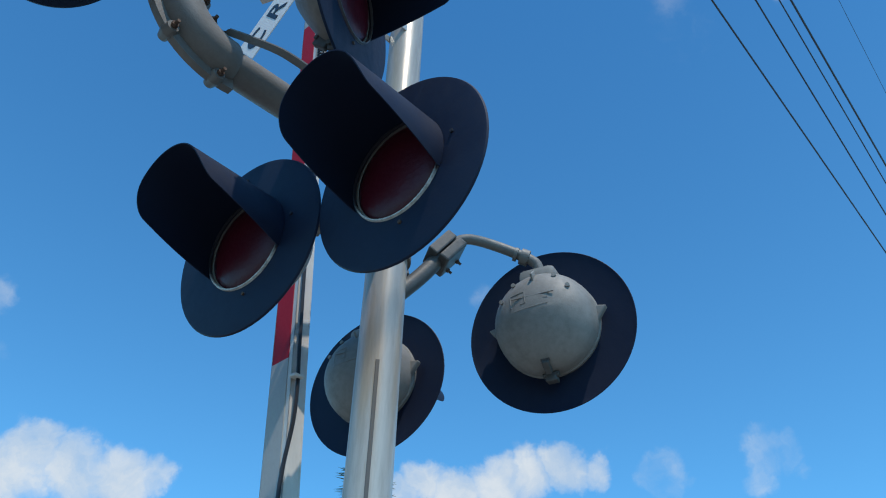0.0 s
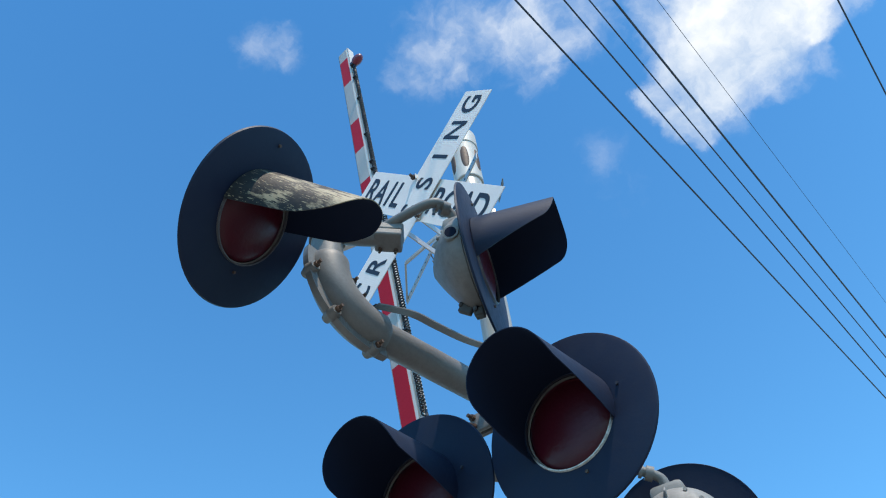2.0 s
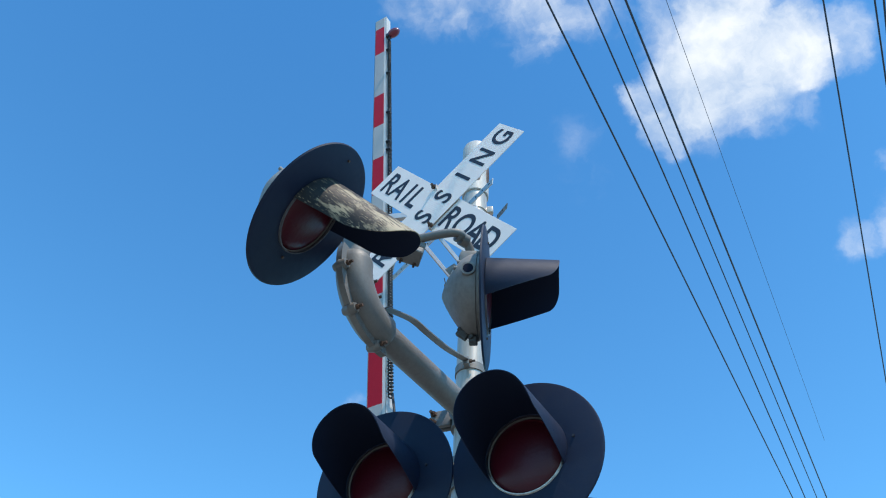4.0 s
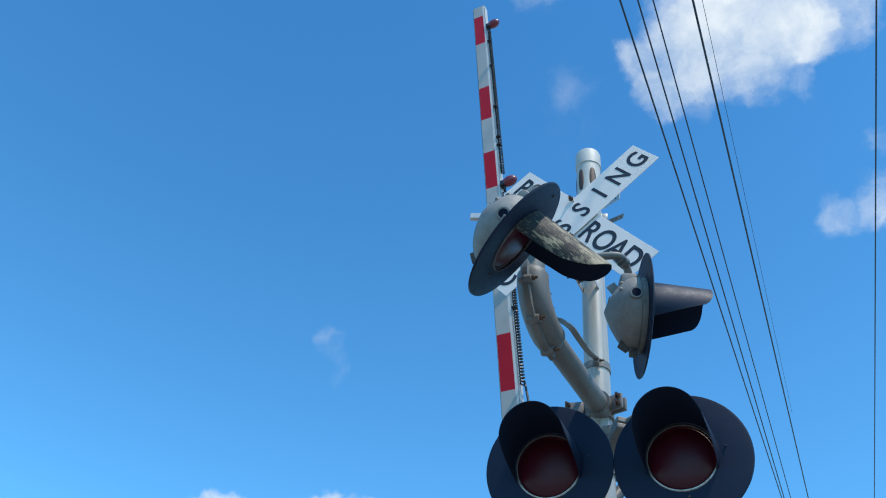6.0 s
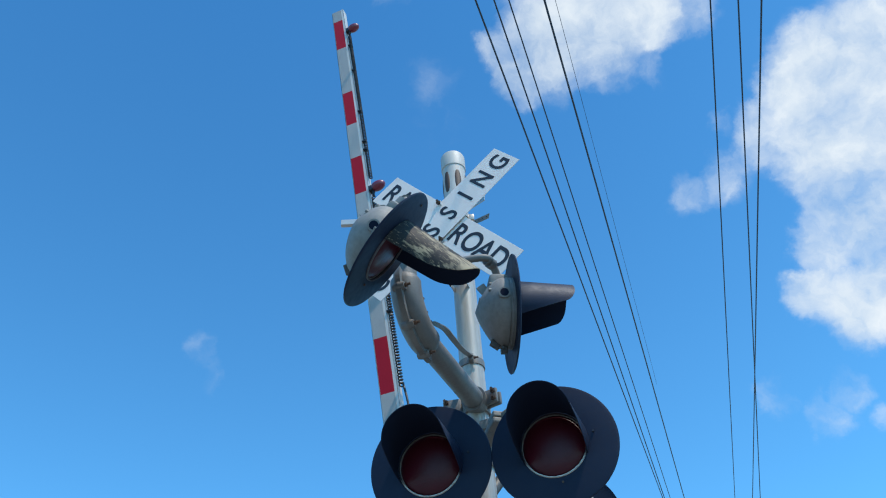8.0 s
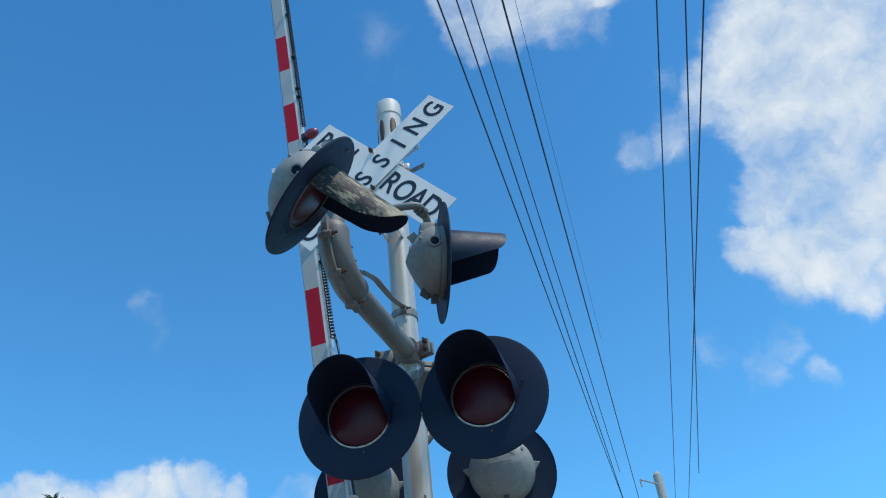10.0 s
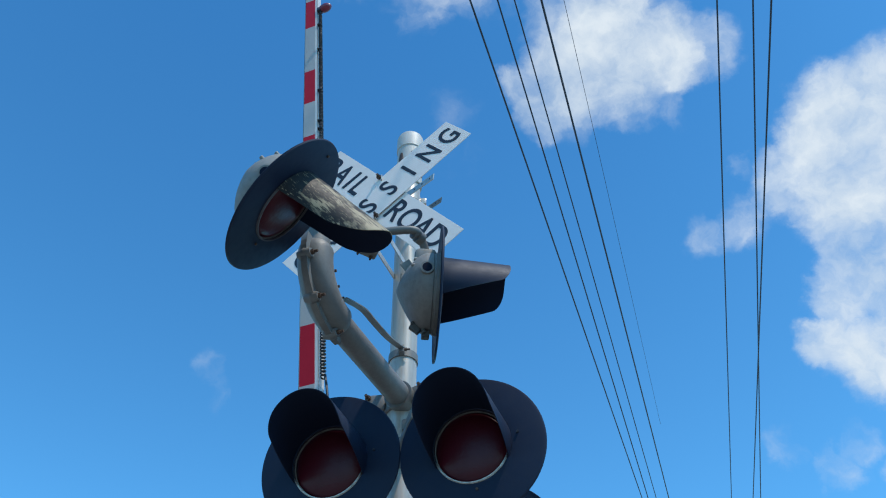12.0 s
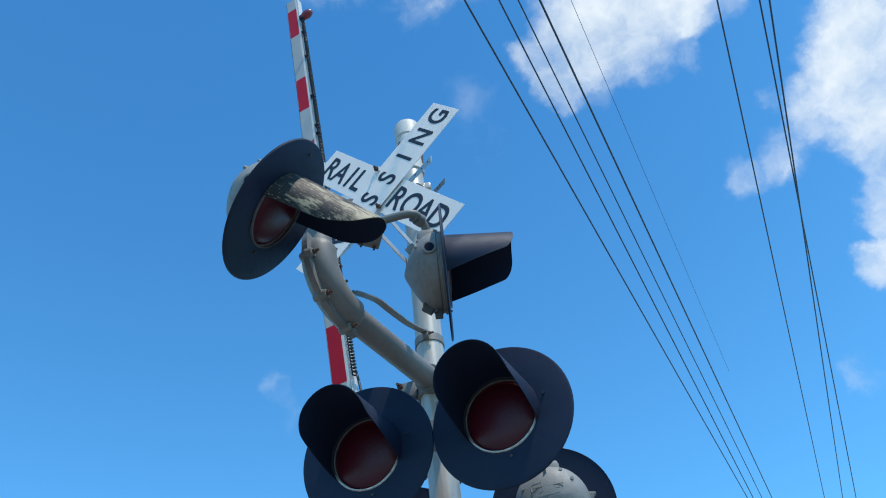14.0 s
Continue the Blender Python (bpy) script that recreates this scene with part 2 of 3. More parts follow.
chip_and_shade_rim(RIM)
# Darker grey rim for the two upper signals.
DARKRIM = material("dark_grey_rim", (0.10, 0.10, 0.11), 0.55, 0.3, 0.5, 60, (0.04, 0.04, 0.05))
LENS = material("red_lens_plastic", (0.062, 0.005, 0.012), 0.40, 0.0, 0.4, 25, (0.042, 0.003, 0.008), 0.3, 8, (1, 1, 1), 0.6, 60)
LENS.node_tree.nodes["Principled BSDF"].inputs["Specular IOR Level"].default_value = 0.28
WHITE = material("white_reflective_sheet", (0.80, 0.69, 0.635), 0.5, 0.0, 0.25, 120, (0.60, 0.56, 0.51), 0.3, 6, (1, 1, 1), 0.1, 200)
wv = WHITE.node_tree.nodes.new("ShaderNodeTexWave")
wv.inputs["Scale"].default_value, wv.inputs["Distortion"].default_value = 30.0, 0.3
wt = WHITE.node_tree.nodes.new("ShaderNodeTexCoord")
wb = WHITE.node_tree.nodes.new("ShaderNodeBump")
wb.inputs["Strength"].default_value, wb.inputs["Distance"].default_value = 0.1, 0.0015
WHITE.node_tree.links.new(wt.outputs["Object"], wv.inputs["Vector"])
WHITE.node_tree.links.new(wv.outputs["Fac"], wb.inputs["Height"])
WHITE.node_tree.links.new(wb.outputs[0], WHITE.node_tree.nodes["Principled BSDF"].inputs["Normal"])
GREYWHITE = material("dull_white_reflective_tape", (0.36, 0.345, 0.325), 0.5, 0.0, 0.3, 90, (0.28, 0.27, 0.255), 0.3, 9, per_object=0.04)
RED = material("red_reflective_tape", (0.40, 0.008, 0.022), 0.6, 0.0, 0.3, 80, (0.30, 0.006, 0.017), 0.3, 9, per_object=0.06)
RED.node_tree.nodes["Principled BSDF"].inputs["Specular IOR Level"].default_value = 0.15
LETTER = material("black_lettering", (0.012, 0.013, 0.02), 0.5, 0.0, 0.2, 50, (0.03, 0.03, 0.035))
ALU = material("aluminium_channel", (0.52, 0.51, 0.49), 0.42, 0.4, 0.4, 40, (0.40, 0.40, 0.38), 0.5, 6, (1, 1, 0.3))
CHANNEL = material("white_painted_channel", (0.62, 0.59, 0.55), 0.5, 0.1, 0.4, 40, (0.42, 0.40, 0.37), 0.5, 6, (1, 1, 0.3))
CAPMAT = material("white_painted_cap", (0.50, 0.475, 0.44), 0.62, 0.0, 0.4, 30, (0.33, 0.31, 0.285), 0.5, 8, (1, 1, 0.25))
# Brown inside of the cap openings, darkened in colour for the shade within.
PORT = material("brown_opening_in_shade", (0.07, 0.038, 0.026), 0.7, 0.0, 0.5, 40, (0.05, 0.03, 0.025))
RUBBER = material("black_rubber_cable", (0.012, 0.013, 0.018), 0.5, 0.0, 0.2, 60, (0.03, 0.03, 0.03))
REDPLASTIC = material("red_marker_plastic", (0.17, 0.008, 0.028), 0.40, 0.0, 0.3, 40, (0.18, 0.01, 0.015), coat=0.4)
# Darker grey casting for the rear crossarms and the latches.
DARKCAST = material("dark_grey_casting", (0.085, 0.085, 0.085), 0.6, 0.1, 0.4, 60, (0.05, 0.048, 0.045), 0.5, 8, (1, 1, 1), 0.35, 140)
BOLT = material("rusty_bolt", (0.12, 0.075, 0.055), 0.7, 0.4, 0.6, 150, (0.05, 0.035, 0.03))
WIRE = material("weathered_cable", (0.03, 0.035, 0.05), 0.55, 0.2, 0.3, 5, (0.05, 0.05, 0.06))
CONCRETE = material("pole_concrete", (0.38, 0.36, 0.33), 0.85, 0.0, 0.4, 12, (0.24, 0.23, 0.21), 0.4, 1.5, (1, 1, 0.3))
# Ground stays out of view; its tone is set for the light it bounces.
GROUND = material("unseen_ground", (0.24, 0.23, 0.21), 0.95, 0.0, 0.5, 3.0, (0.15, 0.15, 0.10), 0.4, 0.15, (1, 1, 1), 0.4, 30)
BARK = material("palm_bark", (0.22, 0.18, 0.14), 0.9, 0.0, 0.5, 10, (0.10, 0.08, 0.06), 0.4, 2, (1, 1, 4))
FROND = material("palm_frond_leaf", (0.06, 0.10, 0.035), 0.55, 0.0, 0.5, 4, (0.11, 0.11, 0.04))


# ---- builders ----
def part(name, bm, mat, parent=None, label="", smooth=False, loc=None):
    me = bpy.data.meshes.new(name)
    bmesh.ops.recalc_face_normals(bm, faces=bm.faces)
    bm.to_mesh(me)
    bm.free()
    me.materials.append(mat)
    if smooth:
        for p in me.polygons:
            p.use_smooth = True
        me.set_sharp_from_angle(angle=radians(38))
    ob = new(name, me)
    if parent is not None:
        ob.parent = parent
    if loc is not None:
        ob.matrix_basis = loc
    if label:
        tagged(ob, label)
    return ob


def thing(name, label, category, m=None, group="", kind=""):
    ob = new(name)
    ob.empty_display_size = 0.1
    if m is not None:
        ob.matrix_basis = m
    return tagged(ob, label, category, group, kind)


def box(bm, sx, sy, sz, m=Matrix.Identity(4), bevel=0.0):
    vs = bmesh.ops.create_cube(bm, size=1.0, matrix=m @ Matrix.Diagonal((sx, sy, sz, 1)))["verts"]
    if bevel:
        es = list({e for v in vs for e in v.link_edges})
        bmesh.ops.bevel(bm, geom=es, offset=bevel, segments=2, affect="EDGES", profile=0.5)
    return bm


def along(a, b):
    """A pose at the middle of a-b with its z axis along the line."""
    a, b = Vector(a), Vector(b)
    return Matrix.Translation((a + b) / 2) @ (b - a).to_track_quat("Z", "Y").to_matrix().to_4x4()


def rod(bm, a, b, r, n=20, r2=None):
    bmesh.ops.create_cone(bm, cap_ends=True, segments=n, radius1=r, radius2=r if r2 is None else r2, depth=(Vector(b) - Vector(a)).length, matrix=along(a, b))
    return bm


def smooth_path(pts, steps=8):
    pts = [Vector(p) for p in pts]
    out = []
    for i in range(len(pts) - 1):
        p0, p1, p2, p3 = pts[max(i - 1, 0)], pts[i], pts[i + 1], pts[min(i + 2, len(pts) - 1)]
        for k in range(steps):
            t = k / steps
            out.append(0.5 * ((2 * p1) + (p2 - p0) * t + (2 * p0 - 5 * p1 + 4 * p2 - p3) * t * t + (3 * p1 - p0 - 3 * p2 + p3) * t ** 3))
    return out + [pts[-1]]


def tube(bm, path, r, n=14):
    """A round tube along a list of points; r is a number or one per point."""
    rs = r if isinstance(r, (list, tuple)) else [r] * len(path)
    side = Vector((0.31, 0.77, 0.55)).normalized()
    rings = []
    for i, p in enumerate(path):
        d = (path[min(i + 1, len(path) - 1)] - path[max(i - 1, 0)]).normalized()
        side = (side - d * side.dot(d)).normalized()
        up = d.cross(side)
        rings.append([bm.verts.new(p + (side * math.cos(a) + up * math.sin(a)) * rs[i]) for a in (2 * math.pi * k / n for k in range(n))])
    for a, b in zip(rings, rings[1:]):
        for k in range(n):
            bm.faces.new((a[k], a[(k + 1) % n], b[(k + 1) % n], b[k]))
    bm.faces.new(rings[0][::-1])
    bm.faces.new(rings[-1])
    return bm


def revolve(bm, profile, n=48, closed=False):
    """Turns (r, y) pairs round the local y axis."""
    rings = []
    for r, y in profile:
        if r < 1e-6:
            rings.append([bm.verts.new((0, y, 0))])
        else:
            rings.append([bm.verts.new((r * math.cos(a), y, r * math.sin(a))) for a in (2 * math.pi * k / n for k in range(n))])
    if closed:
        rings.append(rings[0])
    for a, b in zip(rings, rings[1:]):
        for k in range(n):
            q = (k + 1) % n
            if len(a) == 1 and len(b) > 1:
                bm.faces.new((a[0], b[q], b[k]))
            elif len(b) == 1 and len(a) > 1:
                bm.faces.new((a[k], a[q], b[0]))
            elif len(a) > 1:
                bm.faces.new((a[k], a[q], b[q], b[k]))
    return bm


def bolt(bm, p, d, r=0.012, length=0.03):
    """A hexagon nut on a threaded stub."""
    p, d = Vector(p), Vector(d).normalized()
    rod(bm, p, p + d * length * 0.45, r, 6)
    rod(bm, p + d * length * 0.45, p + d * length, r * 0.55, 8)
    return bm


def letters(text, size, mat, parent, m, bold=0.0032):
    """One letter of the built-in font, struck several times side by side for weight."""
    cu = bpy.data.curves.new("letter", "FONT")
    cu.body, cu.size, cu.extrude = text, size, 0.0003
    tmp = bpy.data.objects.new("letter", cu)
    scene.collection.objects.link(tmp)
    bpy.context.view_layer.update()
    me = bpy.data.meshes.new_from_object(tmp.evaluated_get(bpy.context.evaluated_depsgraph_get()))
    bpy.data.objects.remove(tmp)
    xs = [v.co.x for v in me.vertices]
    ys = [v.co.y for v in me.vertices]
    cx, cy = (min(xs) + max(xs)) / 2, (min(ys) + max(ys)) / 2
    bm = bmesh.new()
    for i in range(9):
        a = math.pi * 2 * i / 8
        w = bold if i < 8 else 0
        start = len(bm.verts)
        bm.from_mesh(me)
        bm.verts.ensure_lookup_table()
        for v in bm.verts[start:]:
            v.co += Vector((w * math.cos(a) - cx, w * math.sin(a) - cy, 0.00008 * i))
    bpy.data.meshes.remove(me)
    return part("letter", bm, mat, parent, loc=m)


# ---- ground ----
gb = bmesh.new()
bmesh.ops.create_circle(gb, cap_ends=True, segments=64, radius=2500)
tagged(part("ground", gb, GROUND), "unseen ground, toned for the light it bounces upward", "ground", kind="structure")

# ---- signal mast ----
MAST_R = 0.0715
mast = thing("signal_mast", "galvanised steel signal mast with a white slotted cap", "signal mast")
bm = bmesh.new()
rod(bm, (0, 0, 0), (0, 0, 5.25), MAST_R, 40)
part("pole", bm, GALV, mast, smooth=True)
bm = bmesh.new()
prof = [(0.0, 5.652), (0.070, 5.650), (0.083, 5.643), (0.088, 5.628), (0.088, 5.505), (0.082, 5.50), (0.082, 5.16), (0.078, 5.155), (0.072, 5.155)]
rings = revolve(bm, prof, 40)
bmesh.ops.rotate(bm, verts=bm.verts, cent=(0, 0, 0), matrix=Matrix.Rotation(radians(90), 3, "X"))
cap = part("cap", bm, CAPMAT, mast, "white painted slotted mast cap", smooth=True)
for v in cap.data.vertices:
    v.co.y = -v.co.y
# Openings are solid ellipsoids; the recess's shade is in their dark colour.
for k in range(6):
    a = radians(60 * k - 52)
    bm = bmesh.new()
    bmesh.ops.create_uvsphere(bm, u_segments=20, v_segments=12, radius=1.0)
    for v in bm.verts:
        s = v.co.copy()
        v.co = Vector((s.x * 0.012, s.y * 0.024, max(-1, min(1, s.z * 1.25)) * 0.105))
    part("opening", bm, PORT, cap, "oval opening, inner shade painted dark brown", True, Matrix.Rotation(a, 4, "Z") @ Matrix.Translation((0.076, 0, 5.335)))


def band(z, h=0.045, parent=mast, mat=GALV, lug=-60):
    bm = bmesh.new()
    rod(bm, (0, 0, z - h / 2), (0, 0, z + h / 2), MAST_R + 0.006, 40)
    m = Matrix.Rotation(radians(lug), 4, "Z") @ Matrix.Translation((MAST_R + 0.02, 0, z))
    box(bm, 0.04, 0.03, h, m, 0.004)
    ob = part("band", bm, mat, parent, smooth=True)
    bm = bmesh.new()
    bolt(bm, m @ Vector((0.005, 0.014, 0)), m.to_3x3() @ Vector((0, 1, 0)), 0.010, 0.03)
    part("bolt", bm, BOLT, ob)
    return ob


band(3.79, 0.045, mat=CAST, lug=-72)
band(5.02, 0.05, lug=20)
band(4.86, 0.05, lug=35)
bm = bmesh.new()
box(bm, 0.012, 0.004, 2.68, Matrix.Rotation(radians(46), 4, "Z") @ Matrix.Translation((0, -MAST_R - 0.0005, 1.34)), 0.001)
part("seam", bm, material("weld_seam", (0.11, 0.105, 0.10), 0.6, 0.5, 0.5, 30, (0.10, 0.10, 0.10)), mast, "dark weld seam")

# ---- extension arm: pipe, split elbow, riser ----
ARM_Z, RISE_Y, BEND, PIPE, ARM_X = 3.505, -0.995, 0.2, 0.059, 0.028
# the arm droops a little from its clamp
DROOP = Matrix.Translation((0, -0.07, ARM_Z)) @ Matrix.Rotation(radians(4.5), 4, "X") @ Matrix.Translation((0, 0.07, -ARM_Z))
arm = thing("extension_arm", "grey cast split elbow and pipe bolted to the mast", "signal arm", DROOP)
bm = bmesh.new()
rod(bm, (ARM_X, -0.06, ARM_Z), (ARM_X, RISE_Y + BEND, ARM_Z), PIPE, 32)
part("pipe", bm, CAST, arm, smooth=True)
bm = bmesh.new()
rod(bm, (ARM_X, RISE_Y, ARM_Z + BEND), (ARM_X, RISE_Y, ARM_Z + BEND + 0.25), PIPE, 32)
part("riser", bm, CAST, arm, smooth=True)
centre = Vector((ARM_X, RISE_Y + BEND, ARM_Z + BEND))


def bend(angle, r):
    """A point of the bend's plane: 0 is at the riser's foot, 90 at the pipe's end."""
    a = radians(angle)
    return centre + Vector((0, -math.cos(a) * r, -math.sin(a) * r))


bm = bmesh.new()
pts = [bend(a, BEND) for a in range(-12, 103, 5)]
tube(bm, pts, [0.067] + [0.077] * (len(pts) - 2) + [0.067], 28)
elbow = part("elbow", bm, CAST, arm, "split cast elbow with a bolted flange", smooth=True)
bm = bmesh.new()
ring = []
for x in (-0.014, 0.014):
    ring.append([(bm.verts.new(bend(a, BEND - 0.088) + Vector((x, 0, 0))), bm.verts.new(bend(a, BEND + 0.106) + Vector((x, 0, 0)))) for a in range(-12, 103, 5)])
for i in range(len(ring[0]) - 1):
    for s in (0, 1):
        bm.faces.new((ring[s][i][0], ring[s][i][1], ring[s][i + 1][1], ring[s][i + 1][0]))
    for e in (0, 1):
        bm.faces.new((ring[0][i][e], ring[0][i + 1][e], ring[1][i + 1][e], ring[1][i][e]))
for i in (0, -1):
    bm.faces.new((ring[0][i][0], ring[0][i][1], ring[1][i][1], ring[1][i][0]))
part("flange", bm, CAST, elbow)
for ang, r in ((10, 0.288), (48, 0.294), (86, 0.290), (16, 0.118), (50, 0.122), (76, 0.126)):
    p = bend(ang, r)
    bm = bmesh.new()
    rod(bm, p, p - Vector((0.034, 0, 0)), 0.027, 16, 0.017)
    rod(bm, p, p + Vector((0.029, 0, 0)), 0.027, 16, 0.020)
    part("boss", bm, CAST, elbow, smooth=True)
    bm = bmesh.new()
    bolt(bm, p + Vector((0.028, 0, 0)), (1, 0, 0), 0.0115, 0.030)
    part("bolt", bm, BOLT, elbow, "rusty bolt")
# mast clamp of the arm
bm = bmesh.new()
rod(bm, (0, 0, ARM_Z - 0.055), (0, 0, ARM_Z + 0.055), MAST_R + 0.014, 36)
clamp = part("clamp", bm, CAST, arm, smooth=True, loc=DROOP.inverted())
bm = bmesh.new()
rod(bm, (ARM_X, -0.115, ARM_Z), (ARM_X, -0.05, ARM_Z), PIPE + 0.014, 32)
part("collar", bm, CAST, arm, smooth=True)
for sx in (-1, 1):
    ear = Matrix.Translation((sx * 0.115, -0.055, ARM_Z)) @ Matrix.Rotation(radians(-12 * sx), 4, "Z")
    for dy, h in ((-0.020, 0.092), (0.022, 0.080)):
        bm = bmesh.new()
        box(bm, 0.105, 0.024, h, ear @ Matrix.Translation((0, dy, 0)), 0.010)
        part("jaw", bm, CAST, clamp, smooth=True)
    for dz in (-0.022, 0.024):
        bm = bmesh.new()
        rod(bm, (sx * 0.140, -0.035, ARM_Z + dz), (sx * 0.140, -0.095, ARM_Z + dz), 0.008, 10)
        bolt(bm, (sx * 0.140, -0.090, ARM_Z + dz), (0, -1, 0), 0.015, 0.036)
        part("bolt", bm, BOLT, clamp)
# flat strut from the elbow to the mast
bm = bmesh.new()
strut = [Vector(p) for p in ((0.085, -0.835, 3.515), (0.085, -0.76, 3.552), (0.08, -0.63, 3.612), (0.07, -0.50, 3.645), (0.05, -0.30, 3.708), (0.032, -0.100, 3.795), (0.031, -0.092, 3.80))]
sp = smooth_path(strut, 5)
prev = None
for p in sp:
    q = [bm.verts.new(p + Vector((dx, dz * 0.5, dz))) for dx, dz in ((0.016, 0.004), (0.016, -0.004), (-0.016, -0.004), (-0.016, 0.004))]
    if prev:
        for k in range(4):
            bm.faces.new((prev[k], prev[(k + 1) % 4], q[(k + 1) % 4], q[k]))
    else:
        bm.faces.new(q)
    prev = q
bm.faces.new(prev[::-1])
part("strut", bm, CAST, arm, "flat bent steel strut", loc=DROOP.inverted())


# ---- flashing signals ----
def head_pose(c, yaw, pitch, roll=0.0):
    """c: the middle of the background disc; yaw (from +x), pitch: where the lens looks."""
    a, e = radians(yaw), radians(pitch)
    y = -Vector((math.cos(e) * math.cos(a), math.cos(e) * math.sin(a), math.sin(e)))
    x = y.cross(Vector((0, 0, 1))).normalized()
    z = x.cross(y)
    return Matrix.Translation(c) @ Matrix((x, y, z)).transposed().to_4x4() @ Matrix.Rotation(radians(roll), 4, "Y")


DISC_R, LENS_R = 0.305, 0.152


def make_head(m, label, visor_mat=BLACK, rise=0.0, LEN=0.315, skew=(0.0, 0.0), nose=0.0, sock=0.0, port=False, rim=None, cone=False, low_base=-26.0):
    head = thing("crossing_signal", label, "crossing signal", m, "flashing signals on the mast")
    bm = bmesh.new()
    revolve(bm, [(LENS_R + 0.008, -0.003), (0.29, -0.003), (0.302, 0.0), (DISC_R, 0.006), (0.303, 0.008), (0.29, 0.004), (LENS_R + 0.008, 0.003)], 72, True)
    disc = part("background", bm, BLACK, head, "round black background disc", True)
    for a, r, sm in ((8, 0.195, RIM), (-86, 0.185, BOLT), (95, 0.255, BOLT)):
        bm = bmesh.new()
        p = Vector((math.cos(radians(a)) * r, -0.003, math.sin(radians(a)) * r))
        rod(bm, p, p + Vector((0, -0.006, 0)), 0.0055, 8)
        part("screw", bm, sm, disc)
    # lens and rim
    bm = bmesh.new()
    revolve(bm, [(0, -0.020)] + [(LENS_R * math.sin(t * math.pi / 2 / 10), 0.012 - 0.032 * math.cos(t * math.pi / 2 / 10)) for t in range(1, 11)] + [(LENS_R, 0.02)], 56)
    part("lens", bm, LENS, head, "dark red ribbed lens", True)
    # RIM has the hood's shade in its colour above; DARKRIM is plain grey.
    bm = bmesh.new()
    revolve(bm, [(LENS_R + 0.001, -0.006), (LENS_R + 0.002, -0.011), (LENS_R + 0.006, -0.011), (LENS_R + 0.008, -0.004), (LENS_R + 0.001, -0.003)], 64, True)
    part("lens_rim", bm, rim or RIM, head, "metal lens rim", True)
    # visor: a hood over the upper half of the lens
    bm = bmesh.new()
    NA, NL = 32, 26
    grid = []
    for skin in (0.0, -0.003):
        rows = []
        for j in range(NL + 1):
            t = 1 - (1 - j / NL) ** 1.6
            y = -0.006 - LEN * t
            low = low_base + (10 - low_base) * t + (30 * (1 - math.sqrt(max(0.0, 1 - max(0, (t - 0.84) / 0.16) ** 2)))) + nose * max(0.0, (t - 0.5) / 0.5) ** 2
            r = 0.1665 - 0.016 * t + skin
            rows.append([bm.verts.new((r * math.cos(radians(low + (180 - 2 * low) * k / NA)) + skew[0] * LEN * t, y, r * math.sin(radians(low + (180 - 2 * low) * k / NA)) * (1 + rise * t) + skew[1] * LEN * t)) for k in range(NA + 1)])
        grid.append(rows)
    for s in (0, 1):
        for j in range(NL):
            for k in range(NA):
                bm.faces.new((grid[s][j][k], grid[s][j][k + 1], grid[s][j + 1][k + 1], grid[s][j + 1][k])).material_index = s
    for j in range(NL):
        for k in (0, NA):
            bm.faces.new((grid[0][j][k], grid[0][j + 1][k], grid[1][j + 1][k], grid[1][j][k]))
    for k in range(NA):
        for j in (0, NL):
            bm.faces.new((grid[0][j][k], grid[0][j][k + 1], grid[1][j][k + 1], grid[1][j][k]))
    visor = part("visor", bm, visor_mat, head, "long black hood", True)
    visor.data.materials.append(FLATBLACK)
    # housing: a dome behind the disc
    bm = bmesh.new()
    prof = [(0.150, 0.004), (0.183, 0.004), (0.185, 0.018), (0.178, 0.022), (0.178, 0.030), (0.183, 0.033), (0.182, 0.055)]
    prof += [(0.180 * ((1 - math.sin(t) ** 1.6) ** 0.72 if cone else math.cos(t) ** 0.80), 0.060 + 0.128 * math.sin(t)) for t in (radians(a) for a in range(6, 90, 7))] + [(0, 0.188)]
    revolve(bm, prof, 56)
    for v in bm.verts:
        if v.co.z < 0 and v.co.y > 0.06:
            v.co.y = 0.06 + (v.co.y - 0.06) * (1 + 1.5 * v.co.z)
    dome = part("housing", bm, DOME, head, "weathered grey domed lamp housing", True)
    bm = bmesh.new()
    box(bm, 0.135, 0.10, 0.11, Matrix.Translation((0, 0.068, 0.145)), 0.022)
    if nose:
        rod(bm, (0, 0.066, 0.19), (0, 0.066, 0.235), 0.046, 20, 0.040)
    part("socket", bm, DOME, dome, smooth=True, loc=Matrix.Rotation(radians(sock), 4, "Y"))
    for sx in () if cone else (-1, 1):
        bm = bmesh.new()
        vs = [bm.verts.new((sx * x, y, z)) for y in (0.025, 0.050) for x, z in ((0.165, -0.045), (0.168, 0.035), (0.216, 0.025))]
        bm.faces.new(vs[:3])
        bm.faces.new(vs[3:][::-1])
        for k in range(3):
            bm.faces.new((vs[k], vs[(k + 1) % 3], vs[3 + (k + 1) % 3], vs[3 + k]))
        bmesh.ops.bevel(bm, geom=list(bm.edges), offset=0.004, segments=1, affect="EDGES")
        part("hinge_lug", bm, DOME, dome)
    # latch under the dome
    bm = bmesh.new()
    box(bm, 0.024, 0.05, 0.055, Matrix.Translation((0, 0.088, -0.163)) @ Matrix.Rotation(radians(35), 4, "X"), 0.004)
    box(bm, 0.034, 0.012, 0.016, Matrix.Translation((0, 0.108, -0.152)) @ Matrix.Rotation(radians(35), 4, "X"), 0.003)
    box(bm, 0.040, 0.034, 0.030, Matrix.Translation((0, 0.050, -0.200)), 0.004)
    rod(bm, (-0.028, 0.058, -0.192), (0.028, 0.058, -0.192), 0.009, 10)
